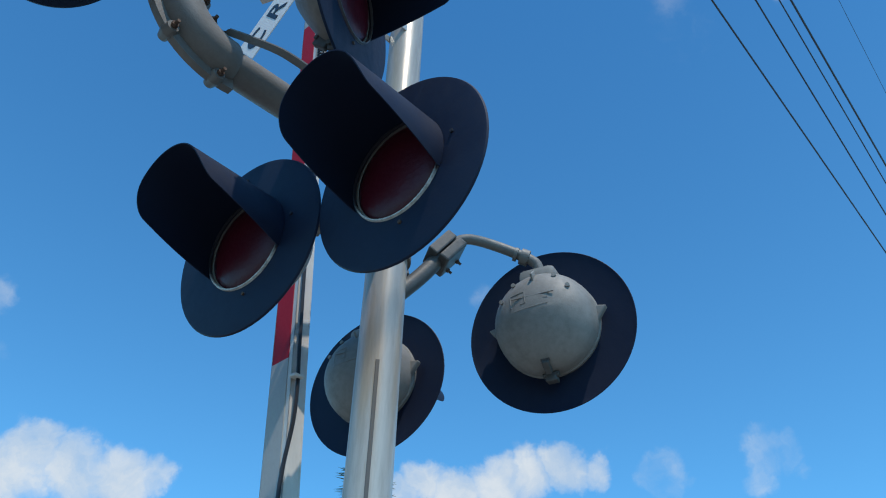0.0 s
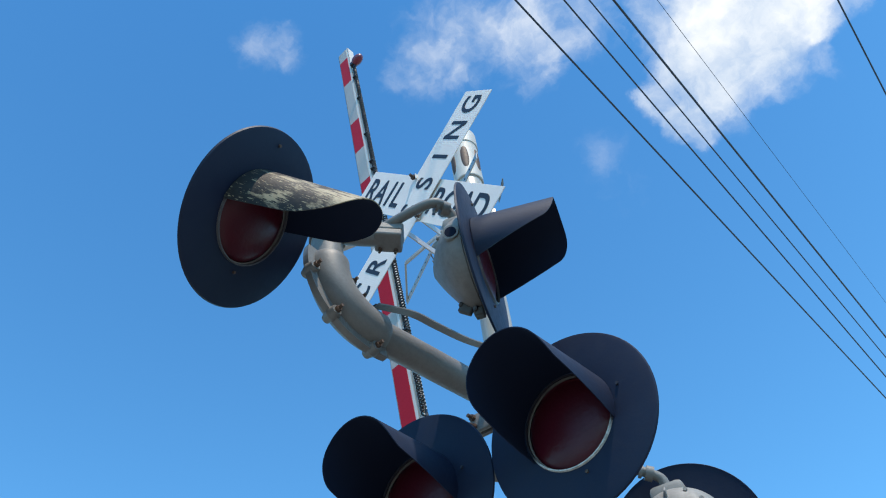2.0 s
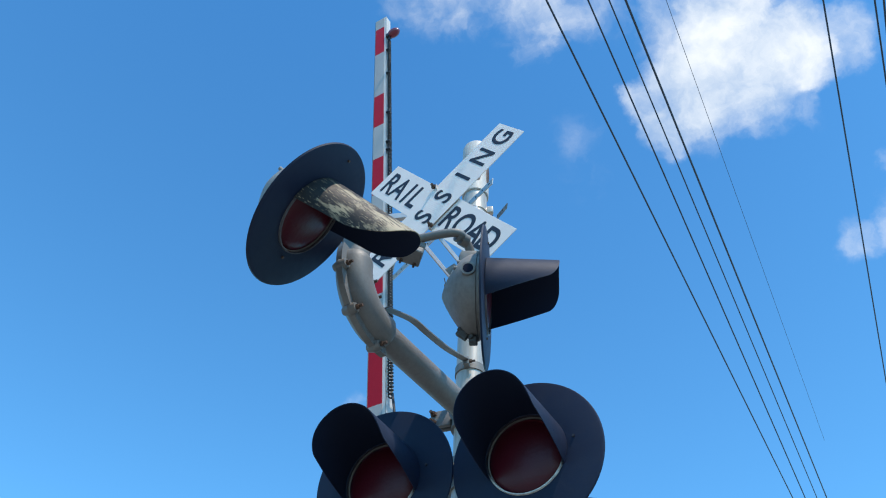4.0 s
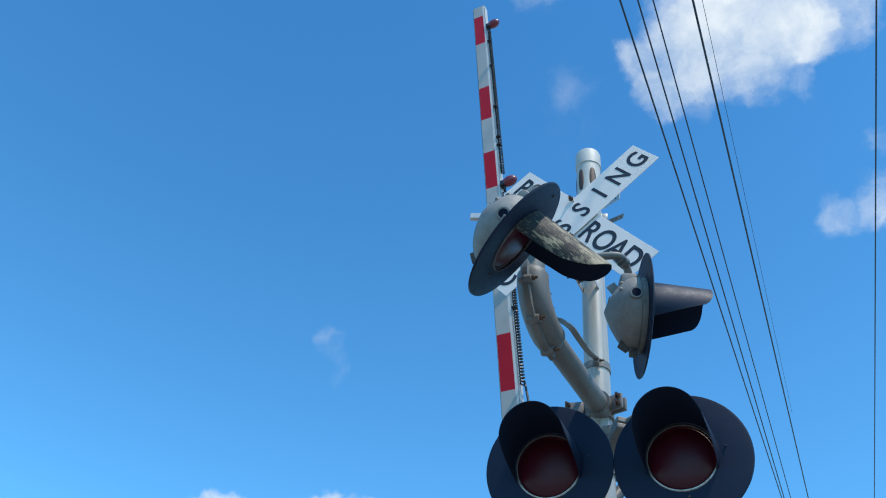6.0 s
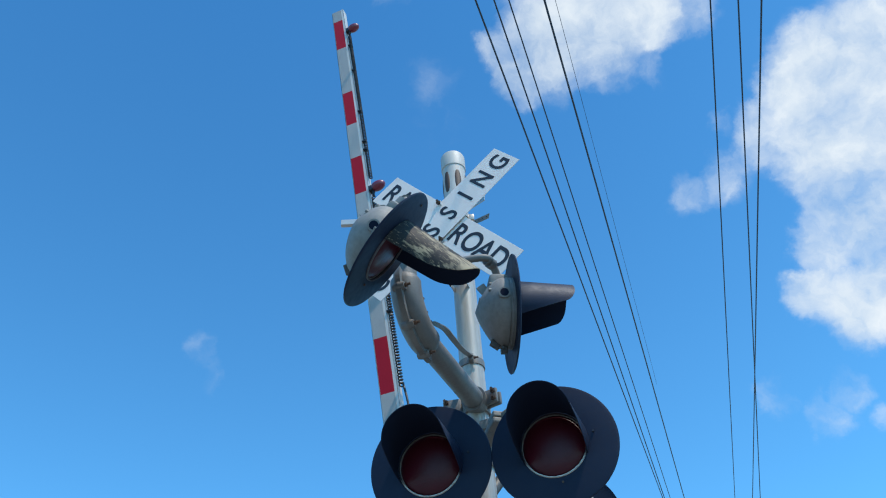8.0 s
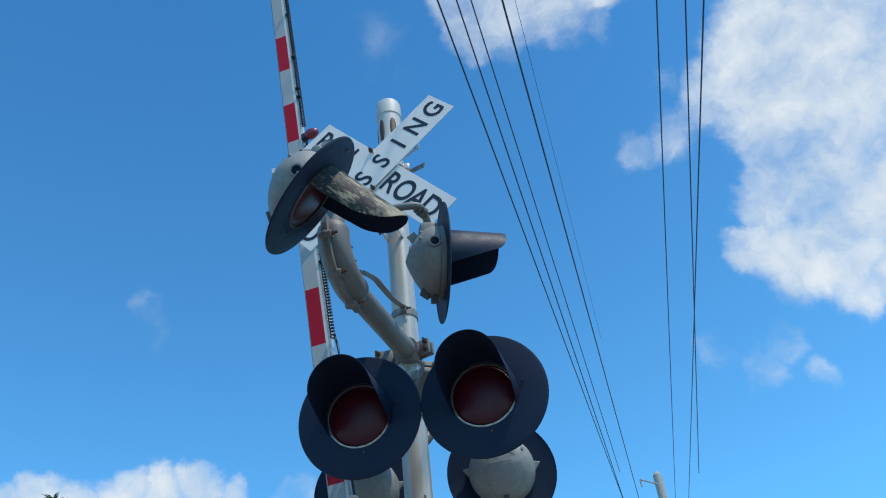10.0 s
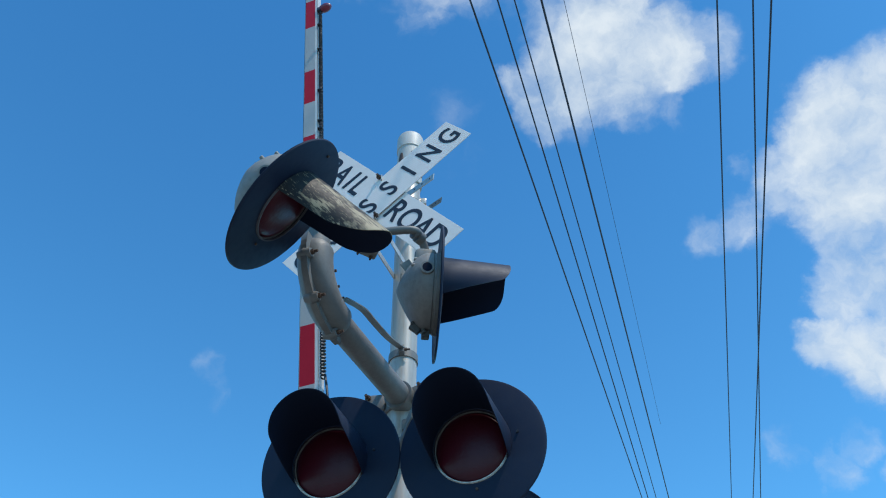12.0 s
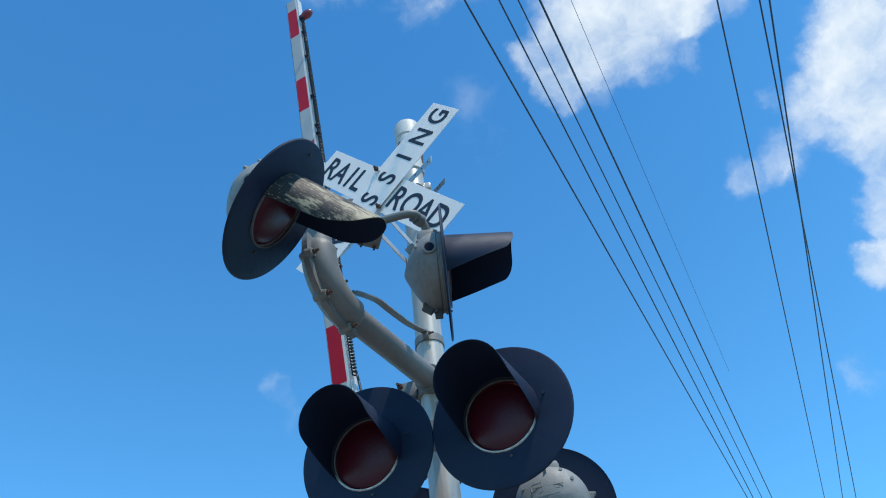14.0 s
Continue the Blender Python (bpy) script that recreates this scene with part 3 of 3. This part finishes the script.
    part("latch", bm, DARKCAST, dome, "dark hasp latch")
    # sighting port on one side
    if port:
        bm = bmesh.new()
        rod(bm, (-0.165, 0.062, 0.03), (-0.1905, 0.062, 0.03), 0.032, 24, 0.029)
        port = part("sight_port", bm, DOME, dome, smooth=True)
        bm = bmesh.new()
        rod(bm, (-0.18, 0.062, 0.03), (-0.1915, 0.062, 0.03), 0.021, 24)
        part("port_glass", bm, FLATBLACK, port, "dark port glass")
    # cast marks and ribs on the back
    for x, z, w, h in ((0.0, 0.052, 0.15, 0.003), (-0.035, 0.035, 0.035, 0.006), (0.02, 0.028, 0.05, 0.004)):
        bm = bmesh.new()
        rr = math.hypot(x, z) / 0.180
        yy = 0.060 + 0.128 * ((1 - rr ** (1 / 0.72)) ** (1 / 1.6) if cone else math.sqrt(1 - rr ** 2.5))
        box(bm, w, 0.004, h, Matrix.Translation((x, yy - 0.002, z)), 0.001)
        part("cast_mark", bm, DOME, dome)
    for x, z in ((-0.115, 0.075), (0.12, 0.068), (0.075, 0.125), (-0.07, 0.13)):
        bm = bmesh.new()
        rr = math.hypot(x, z) / 0.180
        yy = 0.060 + 0.128 * ((1 - rr ** (1 / 0.72)) ** (1 / 1.6) if cone else math.sqrt(1 - rr ** 2.5))
        rod(bm, (x, yy - 0.012, z), (x * 1.02, yy + 0.008, z * 1.02), 0.008, 10)
        part("screw", bm, DOME, dome)
    for x0, z0, x1, z1 in ((0.03, 0.075, 0.085, 0.07), (0.085, 0.07, 0.08, 0.02), (0.03, 0.075, 0.028, 0.03), (-0.05, 0.012, 0.07, 0.004)):
        bm = bmesh.new()
        ends = []
        for x, z in ((x0, z0), (x1, z1)):
            rr = math.hypot(x, z) / 0.180
            ends.append(Vector((x, 0.0605 + 0.128 * ((1 - rr ** (1 / 0.72)) ** (1 / 1.6) if cone else math.sqrt(1 - rr ** 2.5)), z)))
        mid = (ends[0] + ends[1]) / 2
        rr = math.hypot(mid.x, mid.z) / 0.180
        mid.y = 0.0605 + 0.128 * ((1 - rr ** (1 / 0.72)) ** (1 / 1.6) if cone else math.sqrt(1 - rr ** 2.5))
        tube(bm, smooth_path([ends[0], mid, ends[1]], 5), 0.0016, 6)
        part("cast_mark", bm, DOME, dome)
    bm = bmesh.new()
    box(bm, 0.008, 0.05, 0.10, Matrix.Translation((0, 0.13, 0.115)) @ Matrix.Rotation(radians(-38), 4, "X"), 0.003)
    part("rib", bm, DOME, dome)
    return head


HEADS = [
    (make_head, (-0.091, -0.502, 2.939), -83.3, -6.5, 0, "black flashing signal with a scratched disc and long hood", BLACK),
    (make_head, (0.512, -0.442, 2.914), -86.4, -4.6, 0, "black flashing signal with a dark red lens and long hood", BLACK),
    (make_head, (-0.434, 0.379, 2.962), 105.5, 2.1, 0, "flashing signal seen from its grey domed back behind the mast", BLACK),
    (make_head, (0.319, 0.512, 2.957), 107.5, 8.2, 0, "flashing signal seen from its weathered grey domed back", BLACK),
    (make_head, (0.110, -1.392, 3.526), 36.6, -37.1, -33, "drooping flashing signal whose black hood has peeled to bare metal", WORN),
    (make_head, (0.451, -0.640, 3.577), 25.8, -1.5, -14, "side-facing flashing signal with grey domed housing and black hood", BLACK),
]
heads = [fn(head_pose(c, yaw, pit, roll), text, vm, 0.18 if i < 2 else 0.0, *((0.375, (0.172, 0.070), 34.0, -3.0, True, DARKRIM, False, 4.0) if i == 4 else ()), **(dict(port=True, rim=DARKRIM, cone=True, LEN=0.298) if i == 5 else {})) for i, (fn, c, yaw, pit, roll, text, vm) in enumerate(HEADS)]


# ---- brackets that carry the heads ----
def gooseneck(parent, start, over, head, sock=0.0):
    """A pipe from a clamp, up and over, into the socket on top of a head."""
    m = head.matrix_basis @ Matrix.Rotation(radians(sock), 4, "Y")
    top = m @ Vector((0, 0.068, 0.185))
    up = m.to_3x3() @ Vector((0, 0, 1))
    path = smooth_path([start, over, top + up * 0.048 + (Vector(over) - top).normalized() * 0.045, top + up * 0.022, top - up * 0.02], 8)
    bm = bmesh.new()
    tube(bm, path, 0.0195, 16)
    neck = part("gooseneck", bm, CAST, parent, smooth=True)
    bm = bmesh.new()
    a = top + up * 0.046 + (Vector(over) - top).normalized() * 0.055
    d = (a - Vector(over)).normalized()
    rod(bm, a - d * 0.018, a + d * 0.012, 0.030, 16)
    rod(bm, a - d * 0.042, a - d * 0.030, 0.026, 16)
    part("collar", bm, CAST, neck, smooth=True)
    bm = bmesh.new()
    rod(bm, top - up * 0.03, top + up * 0.010, 0.034, 16)
    part("collar", bm, CAST, neck, smooth=True)
    return neck


def crossarm(parent, root, ends, r=0.036, mat=None, block=1.0):
    mat = mat or CAST
    bm = bmesh.new()
    for e in ends:
        root_v, e_v = Vector(root), Vector(e)
        tube(bm, smooth_path([root_v, root_v.lerp(e_v, 0.5) + Vector((0, 0, -0.01)), e_v], 6), r, 16)
    part("crossarm", bm, mat, parent, smooth=True)
    for e in ends:
        d = (Vector(e) - Vector(root)).normalized()
        mm = Matrix.Translation(e) @ d.to_track_quat("X", "Z").to_matrix().to_4x4()
        bm = bmesh.new()
        box(bm, 0.095 * block, 0.075 * block, 0.032 * block, mm @ Matrix.Translation((0, 0, 0.018 * block)), 0.006)
        box(bm, 0.095 * block, 0.085 * block, 0.032 * block, mm @ Matrix.Translation((0, 0, -0.019 * block)), 0.008)
        cl = part("clamp_block", bm, mat, parent)
        for sx in (-0.03, 0.03):
            bm = bmesh.new()
            bolt(bm, mm @ Vector((sx, 0.030, -0.034 * block)), mm.to_3x3() @ Vector((0, 0, -1)), 0.009, 0.022)
            part("bolt", bm, BOLT, cl)


A, B, C, D, E, F = heads
up_br = thing("signal_bracket", "grey cast bracket with goosenecks on the riser", "bracket")
crossarm(up_br, (0.05, -1.02, 3.815), [(0.205, -0.865, 3.775), (0.06, -1.09, 3.845)], block=1.1)
gooseneck(up_br, (0.165, -0.90, 3.81), (0.385, -0.825, 3.835), F)
gooseneck(up_br, (0.06, -1.09, 3.855), (0.13, -1.25, 3.91), E, -6.0)
bm = bmesh.new()
rod(bm, (ARM_X, -1.015, 3.79), (ARM_X, -1.03, 3.935), PIPE + 0.012, 28)
part("hub", bm, CAST, up_br, smooth=True)

lo_br = thing("signal_bracket", "grey cast bracket with goosenecks clamped to the mast", "bracket")
crossarm(lo_br, (0.02, 0.04, 2.99), [(0.105, 0.180, 3.215), (-0.15, 0.18, 3.215)], 0.030, DARKCAST, 1.3)
gooseneck(lo_br, (0.105, 0.180, 3.235), (0.18, 0.24, 3.275), D)
gooseneck(lo_br, (-0.15, 0.18, 3.235), (-0.28, 0.23, 3.29), C)
crossarm(lo_br, (0.0, -0.03, 3.20), [(0.20, -0.27, 3.22), (-0.13, -0.26, 3.22)])
gooseneck(lo_br, (0.20, -0.27, 3.23), (0.36, -0.335, 3.245), B)
gooseneck(lo_br, (-0.13, -0.26, 3.23), (-0.12, -0.34, 3.245), A)
bm = bmesh.new()
rod(bm, (0, 0, 3.12), (0, 0, 3.28), MAST_R + 0.012, 36)
box(bm, 0.10, 0.06, 0.06, Matrix.Translation((0.09, -0.06, 3.34)), 0.01)
part("hub", bm, CAST, lo_br, smooth=True)

# ---- crossbuck ----
SIGN = Vector((0.054, -0.510, 4.512))
buck = thing("crossbuck_sign", "white crossbuck sign with black railroad crossing lettering", "crossing sign")


def blade(tilt, dy, words, size, slip=0.0):
    """words: (letter, distance from the middle along the blade)."""
    m = Matrix.Translation(SIGN + Vector((0, dy, 0))) @ Matrix.Rotation(radians(-tilt), 4, "Y") @ Matrix.Rotation(radians(90), 4, "X") @ Matrix.Translation((slip, 0, 0))
    bm = bmesh.new()
    box(bm, 1.22, 0.229, 0.004, bevel=0.0012)
    ob = part("blade", bm, WHITE, buck, loc=m)
    for ch, x in words:
        letters(ch, size, LETTER, ob, Matrix.Translation((x, 0, 0.0030)) @ Matrix.Diagonal((0.85, 1, 1, 1)))
    return ob


blade(39.5, -0.006, [(c, -0.53 + 1.06 * i / 7) for i, c in enumerate("CROSSING")], 0.185)
blade(-51.6, 0.006, list(zip("RAIL", (-0.51, -0.405, -0.305, -0.215))) + list(zip("ROAD", (0.165, 0.283, 0.400, 0.515))), 0.20, 0.016)
for dx, dz in ((0.0, 0.155), (0.0, -0.155)):
    bm = bmesh.new()
    bolt(bm, SIGN + Vector((dx, -0.01, dz)), (0, -1, 0), 0.014, 0.03)
    part("bolt", bm, BOLT, buck)


def flat_bar(parent, a, b, w, t, name="bar", mat=ALU, holes=0):
    a, b = Vector(a), Vector(b)
    d = (b - a).normalized()
    side = d.cross(Vector((0, 0, 1))).normalized()
    m = Matrix.Translation((a + b) / 2) @ Matrix((d, side, d.cross(side) * -1)).transposed().to_4x4()
    bm = bmesh.new()
    box(bm, (b - a).length, t, w, m, 0.002)
    ob = part(name, bm, mat, parent)
    for k in range(holes):
        p = m @ Vector(((k + 0.5) / holes * (b - a).length - (b - a).length / 2, 0, 0))
        bm = bmesh.new()
        rod(bm, p - side * (t / 2 + 0.001), p + side * (t / 2 + 0.001), 0.0055, 10)
        part("hole", bm, FLATBLACK, ob)
    return ob


frame_br = thing("sign_bracket", "bare aluminium bars that hold the crossbuck to the mast", "bracket")
flat_bar(frame_br, (-0.705, -0.372, 4.945), (0.06, -0.07, 4.94), 0.045, 0.03)
flat_bar(frame_br, (0.06, 0.17, 5.11), (0.222, -0.005, 4.95), 0.035, 0.006, mat=CAST, holes=4)
flat_bar(frame_br, (-0.79, 0.248, 5.02), (0.29, -0.30, 4.82), 0.045, 0.006, holes=18)
flat_bar(frame_br, (-0.79, 0.248, 5.02), (-0.61, 0.07, 5.08), 0.02, 0.012)
flat_bar(frame_br, (-0.61, 0.07, 5.08), (-0.06, 0.02, 5.0), 0.025, 0.012)
flat_bar(frame_br, (0.07, -0.53, 4.66), (0.07, 0.02, 4.66), 0.04, 0.006)
flat_bar(frame_br, (0.05, -0.53, 4.36), (0.05, 0.02, 4.36), 0.04, 0.006)
flat_bar(frame_br, (-0.05, -0.53, 4.36), (-0.05, 0.02, 4.36), 0.04, 0.006)

# ---- gate arm, raised ----
GATE_Y = -0.073
gate = thing("gate_arm", "raised red and white striped crossing gate arm", "gate arm")


def gate_x(z):
    """The left edge of the board's face."""
    return -0.477 - 0.1082 * (z - 3)


LEAN = math.atan(0.1082)
TOP = 8.11
foot = 0.75
gm = Matrix.Translation((gate_x(0) + 0.052, GATE_Y, 0)) @ Matrix.Rotation(0.007, 4, "X") @ Matrix.Rotation(-LEAN, 4, "Y")
k = 1 / math.cos(LEAN)
bm = bmesh.new()
for x, w in ((-0.050, 0.004), (0.0635, 0.004)):
    box(bm, w, 0.062, (TOP - foot) * k, gm @ Matrix.Translation((x, 0.031, (TOP + foot) / 2 * k)))
box(bm, 0.1175, 0.004, (TOP - foot) * k, gm @ Matrix.Translation((0.00675, 0.002, (TOP + foot) / 2 * k)))
box(bm, 0.03, 0.006, (TOP - foot) * k, gm @ Matrix.Translation((0.051, 0.062, (TOP + foot) / 2 * k)))
channel = part("channel", bm, CHANNEL, gate, "white aluminium channel")
bm = bmesh.new()
box(bm, 0.5, 0.36, 0.95, Matrix.Translation((-0.30, 0.16, 0.475)), 0.02)
part("pivot_housing", bm, CAST, gate, "plain grey gate machine housing")
EDGES = (1.15, 1.58, 2.02, 2.45, 2.83, 3.25, 3.70, 4.12, 4.51, 4.94, 5.49, 5.908, 6.33, 6.774, 7.462, 7.93, TOP)
for i, (lo, hi) in enumerate(zip(EDGES, EDGES[1:])):
    is_red = i >= 4 and i % 2 == 0
    bm = bmesh.new()
    vs = []
    for z, s in ((lo, 0), (hi, 1)):
        vs += [bm.verts.new((x, 0, z * k + x * -0.10)) for x in (-0.046, 0.044)]
    bm.faces.new((vs[0], vs[1], vs[3], vs[2]))
    ex = bmesh.ops.extrude_face_region(bm, geom=list(bm.faces))
    bmesh.ops.translate(bm, verts=[v for v in ex["geom"] if isinstance(v, bmesh.types.BMVert)], vec=(0, -0.0022, 0))
    part("stripe", bm, RED if is_red else GREYWHITE, gate, "red stripe" if is_red else "", loc=gm)
# lamps on the arm
for z in (7.72, 5.50):
    bm = bmesh.new()
    bmesh.ops.create_uvsphere(bm, u_segments=20, v_segments=12, radius=1.0)
    for v in bm.verts:
        v.co = Vector((v.co.x * 0.060, v.co.y * 0.040, v.co.z * 0.040))
    lamp = part("lamp", bm, REDPLASTIC, gate, "small red marker lamp", True, gm @ Matrix.Translation((0.135, 0.01, z * k)) @ Matrix.Rotation(radians(-8), 4, "Y"))
    bm = bmesh.new()
    box(bm, 0.035, 0.05, 0.05, gm @ Matrix.Translation((0.083, 0.01, (z - 0.01) * k)), 0.006)
    rod(bm, gm @ Vector((0.09, 0.01, (z - 0.08) * k)), gm @ Vector((0.10, 0.01, z * k)), 0.010, 10)
    part("lamp_bracket", bm, RUBBER, gate)


def coil(z0, z1, r, pitch):
    pts = []
    n = int((z1 - z0) / pitch * 9)
    for i in range(n + 1):
        a = 2 * math.pi * i / 9
        z = z0 + (z1 - z0) * i / n
        pts.append(gm @ Vector((0.088 + r * math.cos(a), 0.012 + r * math.sin(a), z * k)))
    bm = bmesh.new()
    tube(bm, pts, 0.0048, 5)
    return bm


part("coiled_cable", coil(3.72, 5.40, 0.013, 0.023), RUBBER, gate, "black coiled cable", True)
part("coiled_cable", coil(5.62, 7.62, 0.012, 0.019), RUBBER, gate, "black coiled cable", True)
bm = bmesh.new()
tube(bm, smooth_path([gm @ Vector(p) for p in ((0.10, 0.01, 3.74 * k), (0.112, 0.01, 3.55 * k), (0.085, 0.01, 3.30 * k), (0.082, 0.012, 2.9 * k), (0.085, 0.01, 2.6 * k), (0.055, -0.012, 2.2 * k), (0.07, 0.01, 1.2 * k))], 8), 0.007, 8)
part("cable", bm, RUBBER, gate, "black cable", True)
bm = bmesh.new()
tube(bm, smooth_path([gm @ Vector(p) for p in ((0.10, 0.012, 5.40 * k), (0.085, 0.012, 5.46 * k), (0.10, 0.01, 5.52 * k))], 6), 0.006, 8)
part("cable", bm, RUBBER, gate, "black cable", True)
bm = bmesh.new()
tube(bm, smooth_path([gm @ Vector(p) for p in ((0.09, 0.012, 7.58 * k), (0.085, 0.012, 7.63 * k), (0.10, 0.01, 7.68 * k))], 6), 0.006, 8)
part("cable", bm, RUBBER, gate, "black cable", True)
for z in (7.45, 7.05, 6.45, 6.05, 5.95, 4.9, 4.3, 2.73):
    bm = bmesh.new()
    box(bm, 0.036, 0.036, 0.012, gm @ Matrix.Translation((0.085, 0.006, z * k)) @ Matrix.Rotation(radians(15), 4, "Y"), 0.003)
    part("clip", bm, CHANNEL if z < 3 else RUBBER, gate)

# ---- overhead wires, their pole ----
POLE_Y = 46.0
WIRES = [
    (-0.10, 10.76, -1.20, 12.18, 0.013),
    (-0.50, 18.35, -1.59, 17.28, 0.019),
    (-0.35, 21.34, -1.60, 21.66, 0.020),
    (0.75, 10.83, -0.63, 13.22, 0.015),
    (0.93, 24.41, -0.50, 27.65, 0.009),
    (3.07, 11.46, 1.15, 13.55, 0.012),
    (5.52, 19.48, 3.65, 20.11, 0.022),
    (3.74, 11.22, 1.81, 13.63, 0.014),
]
for x0, z0, x1, z1, r in WIRES:
    def at(y):
        t = (y - 2) / 20
        return Vector((x0 + (x1 - x0) * t, y, z0 + (z1 - z0) * t))
    bm = bmesh.new()
    tube(bm, [at(-40), at(-14), at(2), at(16), at(30), at(POLE_Y)], r, 6)
    tagged(part("overhead_wire", bm, WIRE), "dark overhead wire strung from a distant utility pole", "wire", "overhead wires")
pole_top = direction(-2.74, 22.45) * 52.9 + Vector((1.39, -3.68, 1.0))
pole = thing("utility_pole", "tall grey concrete utility pole with crossarms", "utility pole")
px, py, pz = pole_top
bm = bmesh.new()
rod(bm, (px, py, 0), (px, py, pz - 0.25), 0.42, 16, 0.25)
rod(bm, (px, py, pz - 0.25), (px, py, pz), 0.25, 16, 0.08)
part("pole", bm, CONCRETE, pole, smooth=True)
for dz, w in ((-0.9, 1.0), (-2.0, 1.7)):
    bm = bmesh.new()
    rod(bm, (px, py - 0.2, pz + dz), (px - w, py - 0.2, pz + dz + (0.55 if dz > -1 else 0.05)), 0.05, 8)
    rod(bm, (px - w, py - 0.2, pz + dz + (0.55 if dz > -1 else 0.05)), (px - w, py - 0.2, pz + dz + (0.1 if dz > -1 else -0.3)), 0.05, 8)
    part("crossarm", bm, CONCRETE, pole)

for x0, x1, z in ((-2.6, 0.0, 14.25), (-3.0, -0.4, 17.4), (-3.0, -0.4, 18.15), (-0.6, 1.0, 16.0)):
    bm = bmesh.new()
    box(bm, x1 - x0, 0.12, 0.16, Matrix.Translation(((x0 + x1) / 2, py - 0.02, z)), 0.01)
    part("crossarm", bm, CONCRETE, pole)

# ---- palm ----
base = direction(-43.4, 0) * 19 + Vector((1.5, -3.47, 0))
crown_z = 1.02 + 19 * math.tan(radians(19.2))
palm = thing("palm_tree", "coconut palm with ragged drooping green fronds", "palm tree", Matrix.Translation((base.x, base.y, 0)))
bm = bmesh.new()
tube(bm, smooth_path([(0.3, 0.15, 0), (0.15, 0.08, crown_z * 0.4), (0, 0, crown_z)], 8), [0.17 - 0.08 * i / 16 for i in range(17)], 12)
part("trunk", bm, BARK, palm, smooth=True)
rnd = random.Random(4)
for i in range(19):
    az = i * 2.399 + rnd.uniform(-0.2, 0.2)
    rise = radians(82 - i * 6.5 + rnd.uniform(-5, 5)) if i > 2 else radians(84 - i * 8)
    ln = rnd.uniform(2.1, 2.6) if i > 2 else rnd.uniform(1.2, 1.5)
    bm = bmesh.new()
    d = Vector((math.cos(az), math.sin(az), 0))
    pts, p, ang = [], Vector((0, 0, crown_z)), rise
    for s in range(17):
        pts.append(p.copy())
        p = p + (d * math.cos(ang) + Vector((0, 0, math.sin(ang)))) * ln / 16
        ang -= radians(5.2 if i > 2 else 1.5)
    tube(bm, pts, [0.028 - 0.0014 * s for s in range(17)], 5)
    side = d.cross(Vector((0, 0, 1)))
    for s in range(2, 17):
        for e in (-1, 1):
            for h in (0, 0.5):
                q = pts[s] if h == 0 or s == 16 else pts[s].lerp(pts[s + 1], 0.5)
                tdir = (pts[min(s + 1, 16)] - pts[s - 1]).normalized()
                L = 0.48 * math.sin(math.pi * min(1, (s + h + 1) / 19)) + 0.09
                fall = Vector((0, 0, -rnd.uniform(0.1, 0.7)))
                tip = q + (side * e * rnd.uniform(0.55, 0.9) + tdir * 0.75 + fall).normalized() * L * rnd.uniform(0.75, 1.1)
                mid = q.lerp(tip, 0.4) + Vector((0, 0, 0.02))
                w = tdir * 0.017
                v = [bm.verts.new(c) for c in (q - w, q + w, mid + w * 1.1, tip, mid - w * 1.1)]
                bm.faces.new(v)
    part("frond", bm, FROND, palm)
